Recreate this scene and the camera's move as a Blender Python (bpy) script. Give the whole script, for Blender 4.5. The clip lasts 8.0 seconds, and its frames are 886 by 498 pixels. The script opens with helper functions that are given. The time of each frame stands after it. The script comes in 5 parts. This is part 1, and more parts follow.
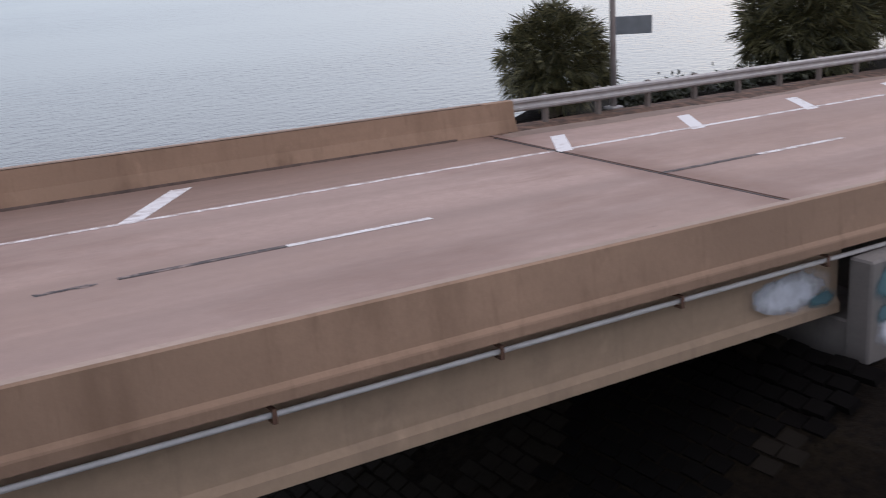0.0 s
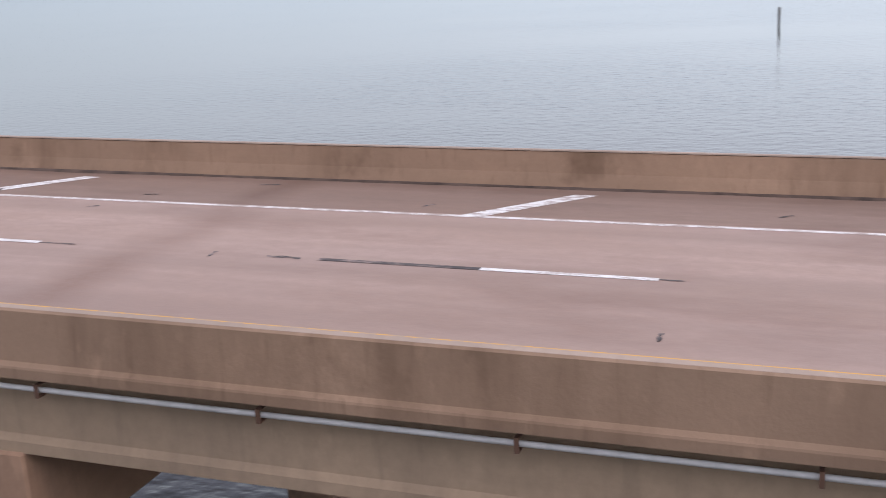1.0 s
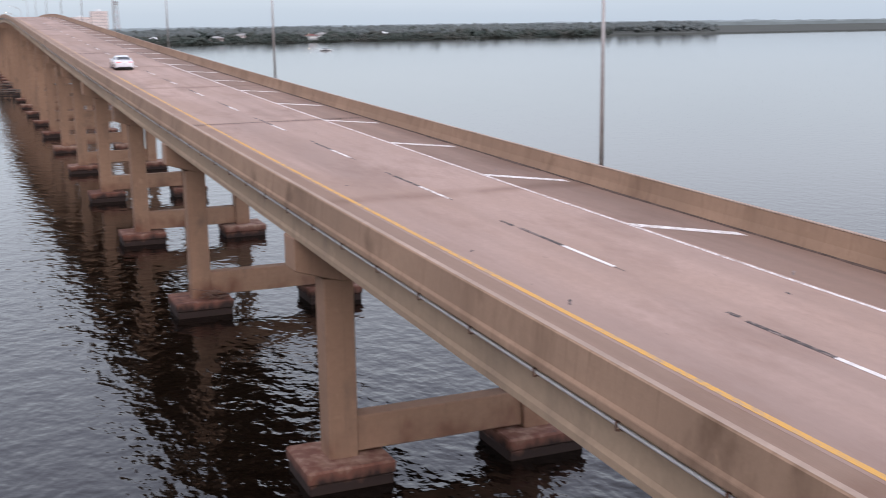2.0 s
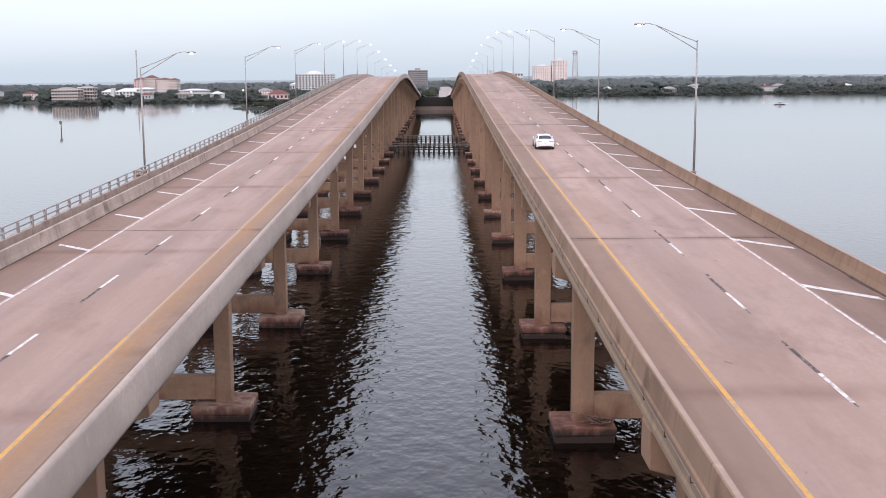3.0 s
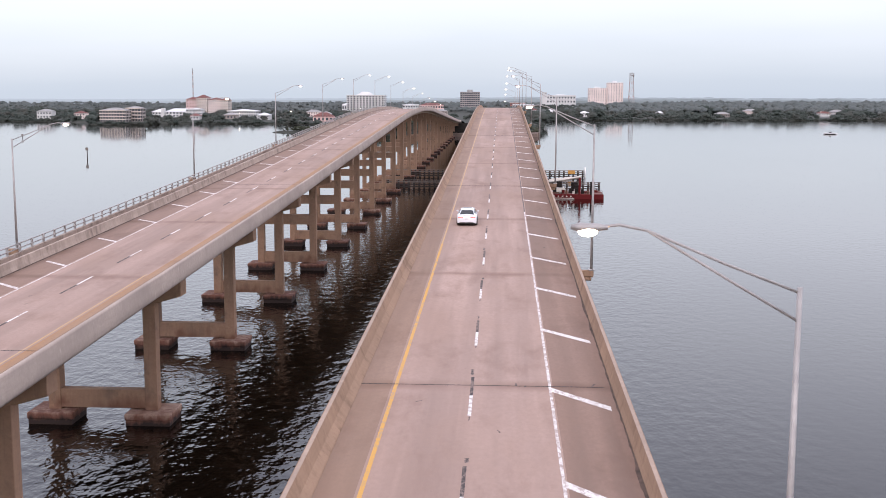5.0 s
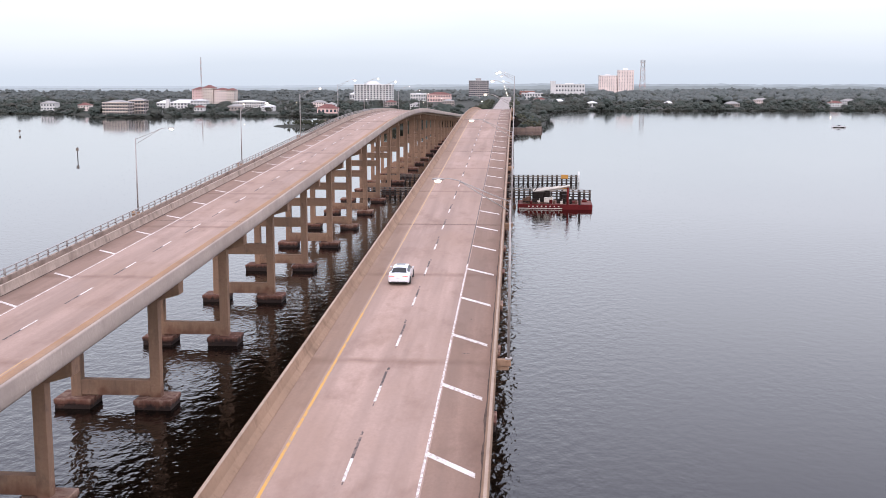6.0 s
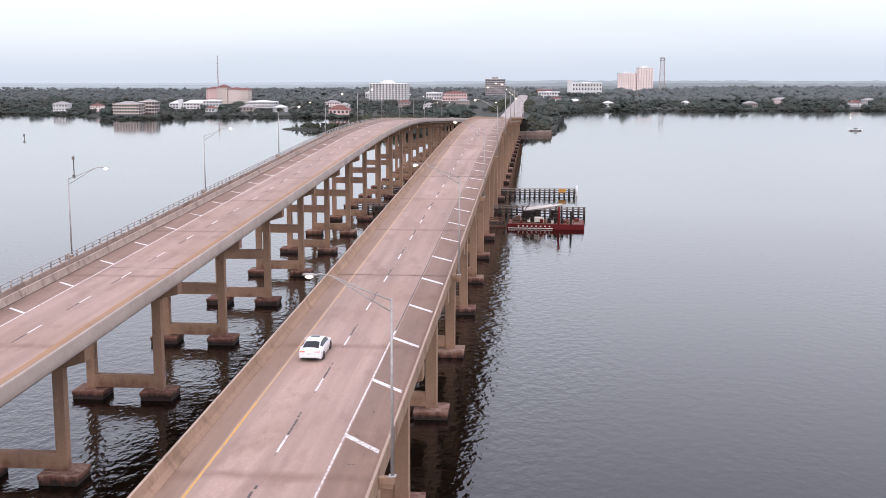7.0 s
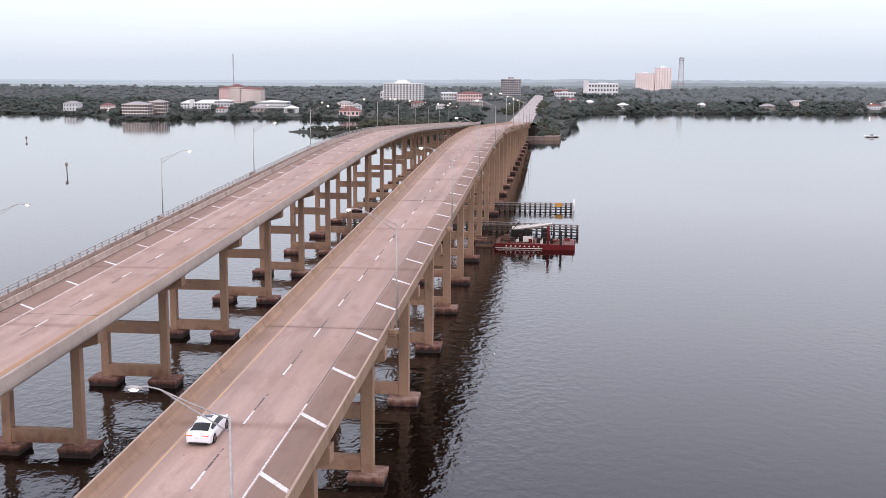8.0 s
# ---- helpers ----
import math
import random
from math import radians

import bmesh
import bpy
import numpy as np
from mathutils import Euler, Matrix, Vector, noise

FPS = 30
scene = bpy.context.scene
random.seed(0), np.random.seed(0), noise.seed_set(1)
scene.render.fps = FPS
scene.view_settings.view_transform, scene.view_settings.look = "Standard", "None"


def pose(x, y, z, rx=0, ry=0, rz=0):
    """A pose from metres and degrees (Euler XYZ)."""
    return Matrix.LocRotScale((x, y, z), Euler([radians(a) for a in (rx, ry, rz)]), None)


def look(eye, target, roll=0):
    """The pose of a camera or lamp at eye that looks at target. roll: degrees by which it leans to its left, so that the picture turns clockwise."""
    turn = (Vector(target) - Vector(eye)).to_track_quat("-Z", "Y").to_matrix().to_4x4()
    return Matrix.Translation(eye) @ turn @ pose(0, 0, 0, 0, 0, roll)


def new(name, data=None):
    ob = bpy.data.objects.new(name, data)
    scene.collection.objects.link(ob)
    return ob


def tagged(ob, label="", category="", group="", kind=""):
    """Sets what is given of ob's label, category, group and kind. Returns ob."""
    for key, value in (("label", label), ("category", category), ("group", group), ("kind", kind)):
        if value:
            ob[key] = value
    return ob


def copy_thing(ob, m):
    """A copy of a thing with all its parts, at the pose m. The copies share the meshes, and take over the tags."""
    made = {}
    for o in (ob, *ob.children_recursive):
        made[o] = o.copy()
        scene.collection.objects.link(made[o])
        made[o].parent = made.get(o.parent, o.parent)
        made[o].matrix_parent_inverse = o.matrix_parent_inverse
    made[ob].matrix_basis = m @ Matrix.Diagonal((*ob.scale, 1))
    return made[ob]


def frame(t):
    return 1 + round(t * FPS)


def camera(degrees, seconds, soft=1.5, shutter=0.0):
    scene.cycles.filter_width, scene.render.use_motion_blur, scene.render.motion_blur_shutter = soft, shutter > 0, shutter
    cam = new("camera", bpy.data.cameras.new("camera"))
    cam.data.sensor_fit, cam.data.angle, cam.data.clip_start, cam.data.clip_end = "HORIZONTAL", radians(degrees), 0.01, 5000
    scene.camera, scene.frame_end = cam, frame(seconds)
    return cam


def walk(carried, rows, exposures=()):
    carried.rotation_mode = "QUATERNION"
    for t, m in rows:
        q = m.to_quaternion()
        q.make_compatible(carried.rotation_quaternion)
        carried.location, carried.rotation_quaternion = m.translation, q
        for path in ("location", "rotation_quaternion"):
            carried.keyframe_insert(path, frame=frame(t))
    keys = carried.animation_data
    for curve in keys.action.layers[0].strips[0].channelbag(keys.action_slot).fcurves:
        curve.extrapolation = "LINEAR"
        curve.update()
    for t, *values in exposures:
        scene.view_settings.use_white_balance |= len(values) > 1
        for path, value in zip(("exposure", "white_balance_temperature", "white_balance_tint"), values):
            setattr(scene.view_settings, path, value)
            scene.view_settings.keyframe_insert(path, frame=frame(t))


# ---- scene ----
# ---- camera and walk ----
cam = camera(43.12, 8.0, soft=0.7, shutter=0.1)
walk(cam, [
    (0, pose(-17.65, -62.12, 15.84, 73.61, 3.19, -123.49)),
    (0.3, pose(-16.97, -62.02, 15.79, 74.16, 3.19, -112.29)),
    (0.5, pose(-17.13, -61.74, 15.94, 74.26, 3.04, -101.98)),
    (0.7, pose(-17.31, -62.28, 15.91, 74.70, 3.18, -88.74)),
    (1, pose(-17.67, -63.65, 15.99, 75.27, 3.39, -70.99)),
    (1.2, pose(-17.43, -63.85, 15.88, 76.07, 2.91, -62.40)),
    (2.3, pose(-15.90, -63.91, 19.50, 79.17, 0.85, -12.11)),
    (2.5, pose(-14.96, -61.86, 20.23, 79.46, 1.20, -7.94)),
    (3, pose(-12.34, -56.98, 21.35, 81.25, 0.34, -0.11)),
    (3.5, pose(-9.77, -54.44, 22.12, 82.26, 0.13, 0.31)),
    (4, pose(-6.39, -52.44, 22.71, 82.13, 0.08, 1.24)),
    (4.5, pose(-2.86, -50.22, 24.27, 82.04, -0.01, 1.88)),
    (4.7, pose(-1.12, -49.09, 24.84, 82.27, -0.14, 2.43)),
    (6, pose(7.93, -38.33, 31.45, 81.44, -0.12, 3.64)),
    (6.5, pose(11.75, -33.79, 33.89, 81.29, 0.02, 4.23)),
    (7, pose(15.57, -28.38, 36.20, 81.21, -0.09, 4.74)),
    (7.5, pose(19.13, -22.89, 38.16, 81.13, -0.27, 5.30)),
    (8, pose(22.58, -17.15, 39.93, 81.07, -0.38, 5.78)),
], exposures=[(0.0, -0.46, 6050, 16), (0.5, -0.09, 6150, 15), (1.0, -0.03, 6200, 16), (2.5, 0.12, 6300, 17), (3.0, 0.18, 6330, 18), (3.5, 0.13, 6350, 19), (4.5, 0.10, 6400, 20), (6.0, 0.30, 6400, 20), (8.0, 0.25, 6400, 20)])

# ---- world: a bright overcast sky just before sunrise ----
world = bpy.data.worlds.new("overcast_sky")
scene.world = world
world.use_nodes = True
wn, wl = world.node_tree.nodes, world.node_tree.links
wn.clear()
w_out = wn.new("ShaderNodeOutputWorld")
w_bg = wn.new("ShaderNodeBackground")
w_co = wn.new("ShaderNodeTexCoord")
w_sep = wn.new("ShaderNodeSeparateXYZ")
w_ramp = wn.new("ShaderNodeValToRGB")
w_noise = wn.new("ShaderNodeTexNoise")
w_map = wn.new("ShaderNodeMapping")
w_mix = wn.new("ShaderNodeMix")
w_sky = wn.new("ShaderNodeTexSky")
w_sky.sky_type, w_sky.sun_disc = "NISHITA", False
w_sky.sun_elevation, w_sky.sun_rotation = radians(14), radians(150)
w_mix.data_type, w_mix.blend_type = "RGBA", "ADD"
w_mix.inputs["Factor"].default_value = 0.02
w_map.inputs["Scale"].default_value = (1.5, 1.5, 9.0)
w_noise.inputs["Scale"].default_value = 1.6
w_noise.inputs["Detail"].default_value = 4.0
w_add = wn.new("ShaderNodeMath")
w_add.operation = "MULTIPLY_ADD"
w_add.inputs[1].default_value = 0.05
wl.new(w_co.outputs["Generated"], w_map.inputs["Vector"])
wl.new(w_map.outputs["Vector"], w_noise.inputs["Vector"])
wl.new(w_co.outputs["Generated"], w_sep.inputs["Vector"])
wl.new(w_noise.outputs["Fac"], w_add.inputs[0])
wl.new(w_sep.outputs["Z"], w_add.inputs[2])
wl.new(w_add.outputs[0], w_ramp.inputs["Fac"])
els = w_ramp.color_ramp.elements
els[0].position, els[0].color = 0.0, (0.44, 0.525, 0.59, 1)
els[1].position, els[1].color = 1.0, (0.95, 0.97, 1.06, 1)
for p, col in ((0.035, (0.455, 0.545, 0.615, 1)), (0.085, (0.63, 0.705, 0.76, 1)), (0.14, (0.825, 0.89, 0.94, 1)), (0.24, (0.945, 1.005, 1.065, 1)), (0.45, (0.91, 0.97, 1.12, 1))):
    e = els.new(p)
    e.color = col
w_dot = wn.new("ShaderNodeVectorMath")
w_dot.operation = "DOT_PRODUCT"
w_dot.inputs[1].default_value = (0.60, -0.70, 0.0)
wl.new(w_co.outputs["Generated"], w_dot.inputs[0])
w_glow = wn.new("ShaderNodeMapRange")
for i, v in enumerate((0.0, 1.0, 1.08, 1.68)):
    w_glow.inputs[1 + i].default_value = v
w_mul = wn.new("ShaderNodeMix")
w_mul.data_type, w_mul.blend_type = "RGBA", "MULTIPLY"
w_mul.inputs["Factor"].default_value = 1.0
wl.new(w_dot.outputs["Value"], w_glow.inputs[0])
wl.new(w_ramp.outputs["Color"], w_mul.inputs["A"])
wl.new(w_glow.outputs[0], w_mul.inputs["B"])
wl.new(w_mul.outputs["Result"], w_mix.inputs["A"])
wl.new(w_sky.outputs["Color"], w_mix.inputs["B"])
wl.new(w_mix.outputs["Result"], w_bg.inputs["Color"])
w_bg.inputs["Strength"].default_value = 1.0
wl.new(w_bg.outputs["Background"], w_out.inputs["Surface"])

sun_data = bpy.data.lights.new("sun", "SUN")
sun_data.energy, sun_data.angle, sun_data.color = 1.1, radians(40), (1.0, 0.9, 0.84)
sun = new("sun", sun_data)
sun.matrix_world = look((-60, -200, 130), (0, 0, 0))


# ---- materials ----
class Nodes:
    """A node material under construction: world position, noises and mixes."""

    def __init__(self, name, rough=0.8, metal=0.0):
        self.m = bpy.data.materials.new(name)
        self.m.use_nodes = True
        self.n, self.l = self.m.node_tree.nodes, self.m.node_tree.links
        self.b = self.n["Principled BSDF"]
        self.b.inputs["Roughness"].default_value = rough
        self.b.inputs["Metallic"].default_value = metal
        self.pos = self.n.new("ShaderNodeNewGeometry").outputs["Position"]

    def noise(self, scale, detail=4.0, stretch=(1, 1, 1), rough=0.55):
        mp, tx = self.n.new("ShaderNodeMapping"), self.n.new("ShaderNodeTexNoise")
        mp.inputs["Scale"].default_value = stretch
        tx.inputs["Scale"].default_value = scale
        tx.inputs["Detail"].default_value = detail
        tx.inputs["Roughness"].default_value = rough
        self.l.new(self.pos, mp.inputs["Vector"])
        self.l.new(mp.outputs["Vector"], tx.inputs["Vector"])
        return tx.outputs["Fac"]

    def span(self, value, lo, hi, to0=0.0, to1=1.0):
        r = self.n.new("ShaderNodeMapRange")
        for i, v in enumerate((lo, hi, to0, to1)):
            r.inputs[1 + i].default_value = v
        self.l.new(value, r.inputs[0])
        return r.outputs[0]

    def mix(self, fac, a, b, blend="MIX"):
        x = self.n.new("ShaderNodeMix")
        x.data_type, x.blend_type = "RGBA", blend
        for key, v in (("Factor", fac), ("A", a), ("B", b)):
            if isinstance(v, (tuple, float, int)):
                x.inputs[key].default_value = (*v, 1) if isinstance(v, tuple) else v
            else:
                self.l.new(v, x.inputs[key])
        return x.outputs["Result"]

    def math(self, op, a, b):
        x = self.n.new("ShaderNodeMath")
        x.operation = op
        for i, v in enumerate((a, b)):
            if isinstance(v, (int, float)):
                x.inputs[i].default_value = v
            else:
                self.l.new(v, x.inputs[i])
        return x.outputs[0]

    def random(self):
        return self.n.new("ShaderNodeObjectInfo").outputs["Random"]

    def island(self):
        return self.n.new("ShaderNodeNewGeometry").outputs["Random Per Island"]

    def color(self, c):
        if isinstance(c, tuple):
            self.b.inputs["Base Color"].default_value = (*c, 1)
        else:
            self.l.new(c, self.b.inputs["Base Color"])
        return self

    def bump(self, height, strength=0.3, distance=0.02):
        x = self.n.new("ShaderNodeBump")
        x.inputs["Strength"].default_value = strength
        x.inputs["Distance"].default_value = distance
        self.l.new(height, x.inputs["Height"])
        self.l.new(x.outputs["Normal"], self.b.inputs["Normal"])
        return self

    def roughness(self, value):
        self.l.new(value, self.b.inputs["Roughness"])
        return self


def plain(name, color, rough=0.6, metal=0.0, vary=0.15, scale=3.0):
    """A material of one colour with a little grime and grain."""
    k = Nodes(name, rough, metal)
    dark = tuple(c * (1 - vary) for c in color)
    light = tuple(min(1, c * (1 + vary)) for c in color)
    k.color(k.mix(k.span(k.noise(scale), 0.3, 0.7), dark, light))
    k.bump(k.noise(scale * 12, 2), 0.1, 0.01)
    return k.m


def concrete(name, base, streak=0.35, stain=(0.10, 0.075, 0.06), patch=0.06, splash=False):
    """Weathered concrete: big patches, run-off streaks down its faces, blotches, grain."""
    k = Nodes(name, 0.88)
    big = k.span(k.noise(patch, 5), 0.3, 0.7)
    c = k.mix(big, tuple(v * 0.80 for v in base), tuple(v * 1.14 for v in base))
    fine = k.span(k.noise(4.0, 8, rough=0.7), 0.36, 0.7)
    c = k.mix(k.math("MULTIPLY", fine, 0.5), c, tuple(v * 0.70 for v in base))
    runs = k.span(k.noise(0.42, 5, (1, 1, 0.22), 0.62), 0.52, 0.74)
    c = k.mix(k.math("MULTIPLY", runs, streak), c, stain)
    thin = k.span(k.noise(4.5, 3, (1, 1, 0.06)), 0.58, 0.72)
    c = k.mix(k.math("MULTIPLY", thin, streak * 0.4), c, stain)
    band = k.span(k.noise(1.1, 4, (0.5, 0.12, 2.4), 0.6), 0.50, 0.72)
    c = k.mix(k.math("MULTIPLY", band, 0.35), c, tuple(v * 0.72 for v in base))
    spot = k.span(k.noise(0.55, 5, (1, 1, 0.7), 0.6), 0.58, 0.72)
    c = k.mix(k.math("MULTIPLY", spot, streak), c, stain)
    pale = k.span(k.noise(1.7, 5, (1, 1, 0.6)), 0.63, 0.74)
    c = k.mix(k.math("MULTIPLY", pale, 0.35), c, tuple(min(0.8, v * 1.45) for v in base))
    if splash:
        # ragged rusty stains rising from the waterline
        sep = k.n.new("ShaderNodeSeparateXYZ")
        k.l.new(k.pos, sep.inputs[0])
        ragged = k.math("ADD", sep.outputs["Z"], k.math("MULTIPLY", k.math("SUBTRACT", k.noise(1.3, 5, (1, 1, 0.5)), 0.5), 2.4))
        wet = k.math("MULTIPLY", k.span(ragged, 2.3, 1.3), k.span(k.noise(0.35, 3), 0.42, 0.62))
        c = k.mix(k.math("MULTIPLY", wet, 0.8), c, (0.15, 0.062, 0.036))
    k.color(c)
    return k.bump(k.noise(14, 4), 0.35, 0.012).m


def deck_concrete(name, base, joint_y=None, rust_x=None):
    """Grooved bridge-deck concrete with long wheel streaks, stains, patches and rusty bands by the joints."""
    k = Nodes(name, 0.82)
    big = k.span(k.noise(0.05, 5, (1, 0.6, 1)), 0.3, 0.7)
    c = k.mix(big, tuple(v * 0.84 for v in base), tuple(v * 1.12 for v in base))
    lane = k.span(k.noise(0.62, 3, (1, 0.018, 1)), 0.40, 0.64)
    c = k.mix(k.math("MULTIPLY", lane, 0.66), c, tuple(v * 0.62 for v in base))
    light = k.span(k.noise(0.9, 3, (1, 0.03, 1)), 0.58, 0.72)
    c = k.mix(k.math("MULTIPLY", light, 0.35), c, tuple(min(0.7, v * 1.3) for v in base))
    cloud = k.span(k.noise(0.16, 5, (1, 0.35, 1), 0.6), 0.46, 0.66)
    c = k.mix(k.math("MULTIPLY", cloud, 0.55), c, (base[0] * 0.80, base[1] * 0.74, base[2] * 0.66))
    blot = k.span(k.noise(0.36, 6, (1, 0.4, 1), 0.65), 0.52, 0.72)
    c = k.mix(k.math("MULTIPLY", blot, 0.75), c, (base[0] * 0.55, base[1] * 0.48, base[2] * 0.44))
    scuff = k.span(k.noise(0.8, 7, (1, 0.22, 1), 0.72), 0.56, 0.70)
    c = k.mix(k.math("MULTIPLY", scuff, 0.38), c, (base[0] * 0.58, base[1] * 0.52, base[2] * 0.50))
    drops = k.span(k.noise(1.3, 3, (1, 0.5, 1)), 0.72, 0.80)
    c = k.mix(k.math("MULTIPLY", drops, 0.55), c, (0.06, 0.05, 0.045))
    if joint_y is not None:
        sep = k.n.new("ShaderNodeSeparateXYZ")
        k.l.new(k.pos, sep.inputs[0])
        wob = k.math("MULTIPLY", k.math("SUBTRACT", k.noise(0.35, 3), 0.5), 1.2)
        ph = k.math("FLOORED_MODULO", k.math("ADD", k.math("SUBTRACT", sep.outputs["Y"], joint_y), wob), 28.0)
        near = k.span(k.math("ABSOLUTE", k.math("SUBTRACT", ph, 14.0), 0), 13.0, 13.9)
        band = k.math("MULTIPLY", near, k.span(k.noise(0.5, 4, (1, 0.7, 1)), 0.20, 0.55))
        c = k.mix(k.math("MULTIPLY", band, 0.66), c, (base[0] * 0.46, base[1] * 0.36, base[2] * 0.30))
    if rust_x is not None:
        # rust washed along the lane edge, fading towards the wall; the bridge drifts slowly sideways
        sep = k.n.new("ShaderNodeSeparateXYZ")
        k.l.new(k.pos, sep.inputs[0])
        off = k.math("SUBTRACT", k.math("ADD", sep.outputs["X"], k.math("MULTIPLY", sep.outputs["Y"], 0.0045)), rust_x)
        wob = k.math("MULTIPLY", k.math("SUBTRACT", k.noise(0.5, 4, (1, 0.3, 1)), 0.5), 0.9)
        rust = k.span(k.math("ADD", off, wob), 0.95, 0.05)
        c = k.mix(k.math("MULTIPLY", rust, 0.75), c, (0.40, 0.205, 0.085))
    fine = k.span(k.noise(5, 8, (1, 0.6, 1), 0.7), 0.38, 0.72)
    c = k.mix(k.math("MULTIPLY", fine, 0.5), c, tuple(v * 0.68 for v in base))
    k.color(c)
    return k.bump(k.noise(20, 4, (1, 0.3, 1)), 0.3, 0.01).m


def worn_paint(name, paint, under, amount=0.5, spread=0.40):
    """Road paint worn through to the concrete in flakes and patches."""
    k = Nodes(name, 0.75)
    chips = k.span(k.noise(6.0, 6, (1, 0.5, 1), 0.7), 0.62 - 0.2 * amount, 0.70 - 0.12 * amount)
    patch = k.span(k.noise(0.25, 4), spread, spread + 0.22)
    k.color(k.mix(k.math("MULTIPLY", k.math("MULTIPLY", chips, patch), 0.9), paint, under))
    return k.m


M_DECK = deck_concrete("deck_concrete", (0.400, 0.274, 0.221), 4.7)
M_SHOULDER = deck_concrete("shoulder_concrete", (0.275, 0.175, 0.130), 4.7)
M_MEDIAN = deck_concrete("median_shoulder_concrete", (0.318, 0.207, 0.148), 4.7)
M_PARAPET = concrete("parapet_concrete", (0.335, 0.211, 0.136), 0.72, (0.12, 0.065, 0.035), 0.25)
M_COPING = concrete("weathered_coping", (0.39, 0.285, 0.22), 0.25, (0.20, 0.13, 0.095), 0.3)
M_PARAPET_GREY = concrete("grey_parapet_concrete", (0.42, 0.325, 0.265), 0.80, (0.13, 0.09, 0.07), 0.9)
M_PARAPET_BROWN = concrete("brown_stained_concrete", (0.235, 0.15, 0.10), 0.35, (0.13, 0.075, 0.045), 0.3)
M_FASCIA = concrete("pale_fascia_concrete", (0.45, 0.36, 0.305), 0.14, (0.19, 0.13, 0.10), 0.2)
M_RUSTSHOULDER = deck_concrete("rust_stained_shoulder", (0.325, 0.215, 0.15), 11.8, -24.62)
M_GIRDER = concrete("girder_concrete", (0.40, 0.28, 0.185), 0.35)
M_PIER = concrete("pier_concrete", (0.37, 0.222, 0.142), 0.5, splash=True)


def footing_material():
    """Footing concrete with a ragged dark tide stain rising from the waterline."""
    k = Nodes("tide_stained_footing", 0.85)
    c = k.mix(k.span(k.noise(0.8, 5), 0.35, 0.65), (0.27, 0.155, 0.108), (0.41, 0.275, 0.21))
    c = k.mix(k.math("MULTIPLY", k.span(k.noise(3.0, 6, rough=0.7), 0.50, 0.72), 0.6), c, (0.15, 0.075, 0.052))
    sep = k.n.new("ShaderNodeSeparateXYZ")
    k.l.new(k.pos, sep.inputs[0])
    ragged = k.math("ADD", sep.outputs["Z"], k.math("MULTIPLY", k.math("SUBTRACT", k.noise(1.6, 5, (1, 1, 0.4)), 0.5), 1.5))
    ragged = k.math("SUBTRACT", ragged, k.math("MULTIPLY", k.random(), 0.45))
    c = k.mix(k.math("MULTIPLY", k.span(ragged, 0.95, 0.60), 0.85), c, (0.15, 0.050, 0.030))
    k.color(k.mix(k.span(ragged, 0.55, 0.10), c, (0.030, 0.016, 0.012)))
    return k.bump(k.noise(7, 5), 0.5, 0.03).m


M_FOOT = footing_material()
M_WHITE = worn_paint("white_road_paint", (0.73, 0.69, 0.66), (0.36, 0.27, 0.23), 0.85, 0.33)
M_EDGE = worn_paint("thin_white_edge_paint", (0.72, 0.67, 0.64), (0.34, 0.25, 0.21), 1.0, 0.24)
M_WORN = worn_paint("worn_dark_line", (0.11, 0.082, 0.07), (0.45, 0.38, 0.34), 0.35)
M_BLACK = worn_paint("black_contrast_paint", (0.045, 0.033, 0.030), (0.28, 0.20, 0.17), 0.8, 0.30)
M_YELLOW = worn_paint("yellow_road_paint", (0.60, 0.32, 0.065), (0.36, 0.26, 0.18), 0.8, 0.34)
M_YELLOW_FADED = worn_paint("faded_yellow_paint", (0.48, 0.30, 0.14), (0.40, 0.29, 0.23), 0.9)
M_JOINT = plain("joint_rubber", (0.05, 0.042, 0.04), 0.8)
M_STEEL = plain("galvanised_steel", (0.36, 0.335, 0.32), 0.55, 0.35)
M_RUST = plain("rusty_steel", (0.13, 0.065, 0.04), 0.8)
M_PIPE = plain("conduit_plastic", (0.50, 0.47, 0.45), 0.5)


def water_material():
    """Tea-coloured water: choppy round the piers, calmer and hazier out on the open lagoon."""
    k = Nodes("brackish_water", 0.03)
    k.b.inputs["IOR"].default_value = 1.33
    k.color(k.mix(k.span(k.noise(0.02, 3), 0.3, 0.7), (0.004, 0.0022, 0.0012), (0.007, 0.0045, 0.003)))
    sep = k.n.new("ShaderNodeSeparateXYZ")
    k.l.new(k.pos, sep.inputs[0])
    small = k.noise(2.4, 2.0, (0.8, 0.55, 1), 0.5)
    mid = k.noise(0.88, 2.2, (0.9, 0.6, 1), 0.5)
    calm = k.span(k.noise(0.013, 3, (1, 0.4, 1)), 0.38, 0.62, 0.22, 1.0)
    ahead = k.span(sep.outputs["Y"], 120.0, 430.0, 1.0, 0.035)
    aside = k.span(k.math("ABSOLUTE", k.math("ADD", sep.outputs["X"], 12.0), 0.0), 20.0, 42.0, 1.0, 0.22)
    aside = k.math("MAXIMUM", aside, k.span(sep.outputs["Y"], -10.0, 80.0, 0.60, 0.0))
    chop = k.math("MULTIPLY", calm, k.math("MULTIPLY", ahead, aside))
    k.roughness(k.span(sep.outputs["Y"], 200.0, 900.0, 0.03, 0.075))
    h = k.math("ADD", k.math("MULTIPLY", small, 0.28), mid)
    return k.bump(k.math("MULTIPLY", h, chop), 1.0, 0.20).m


M_WATER = water_material()


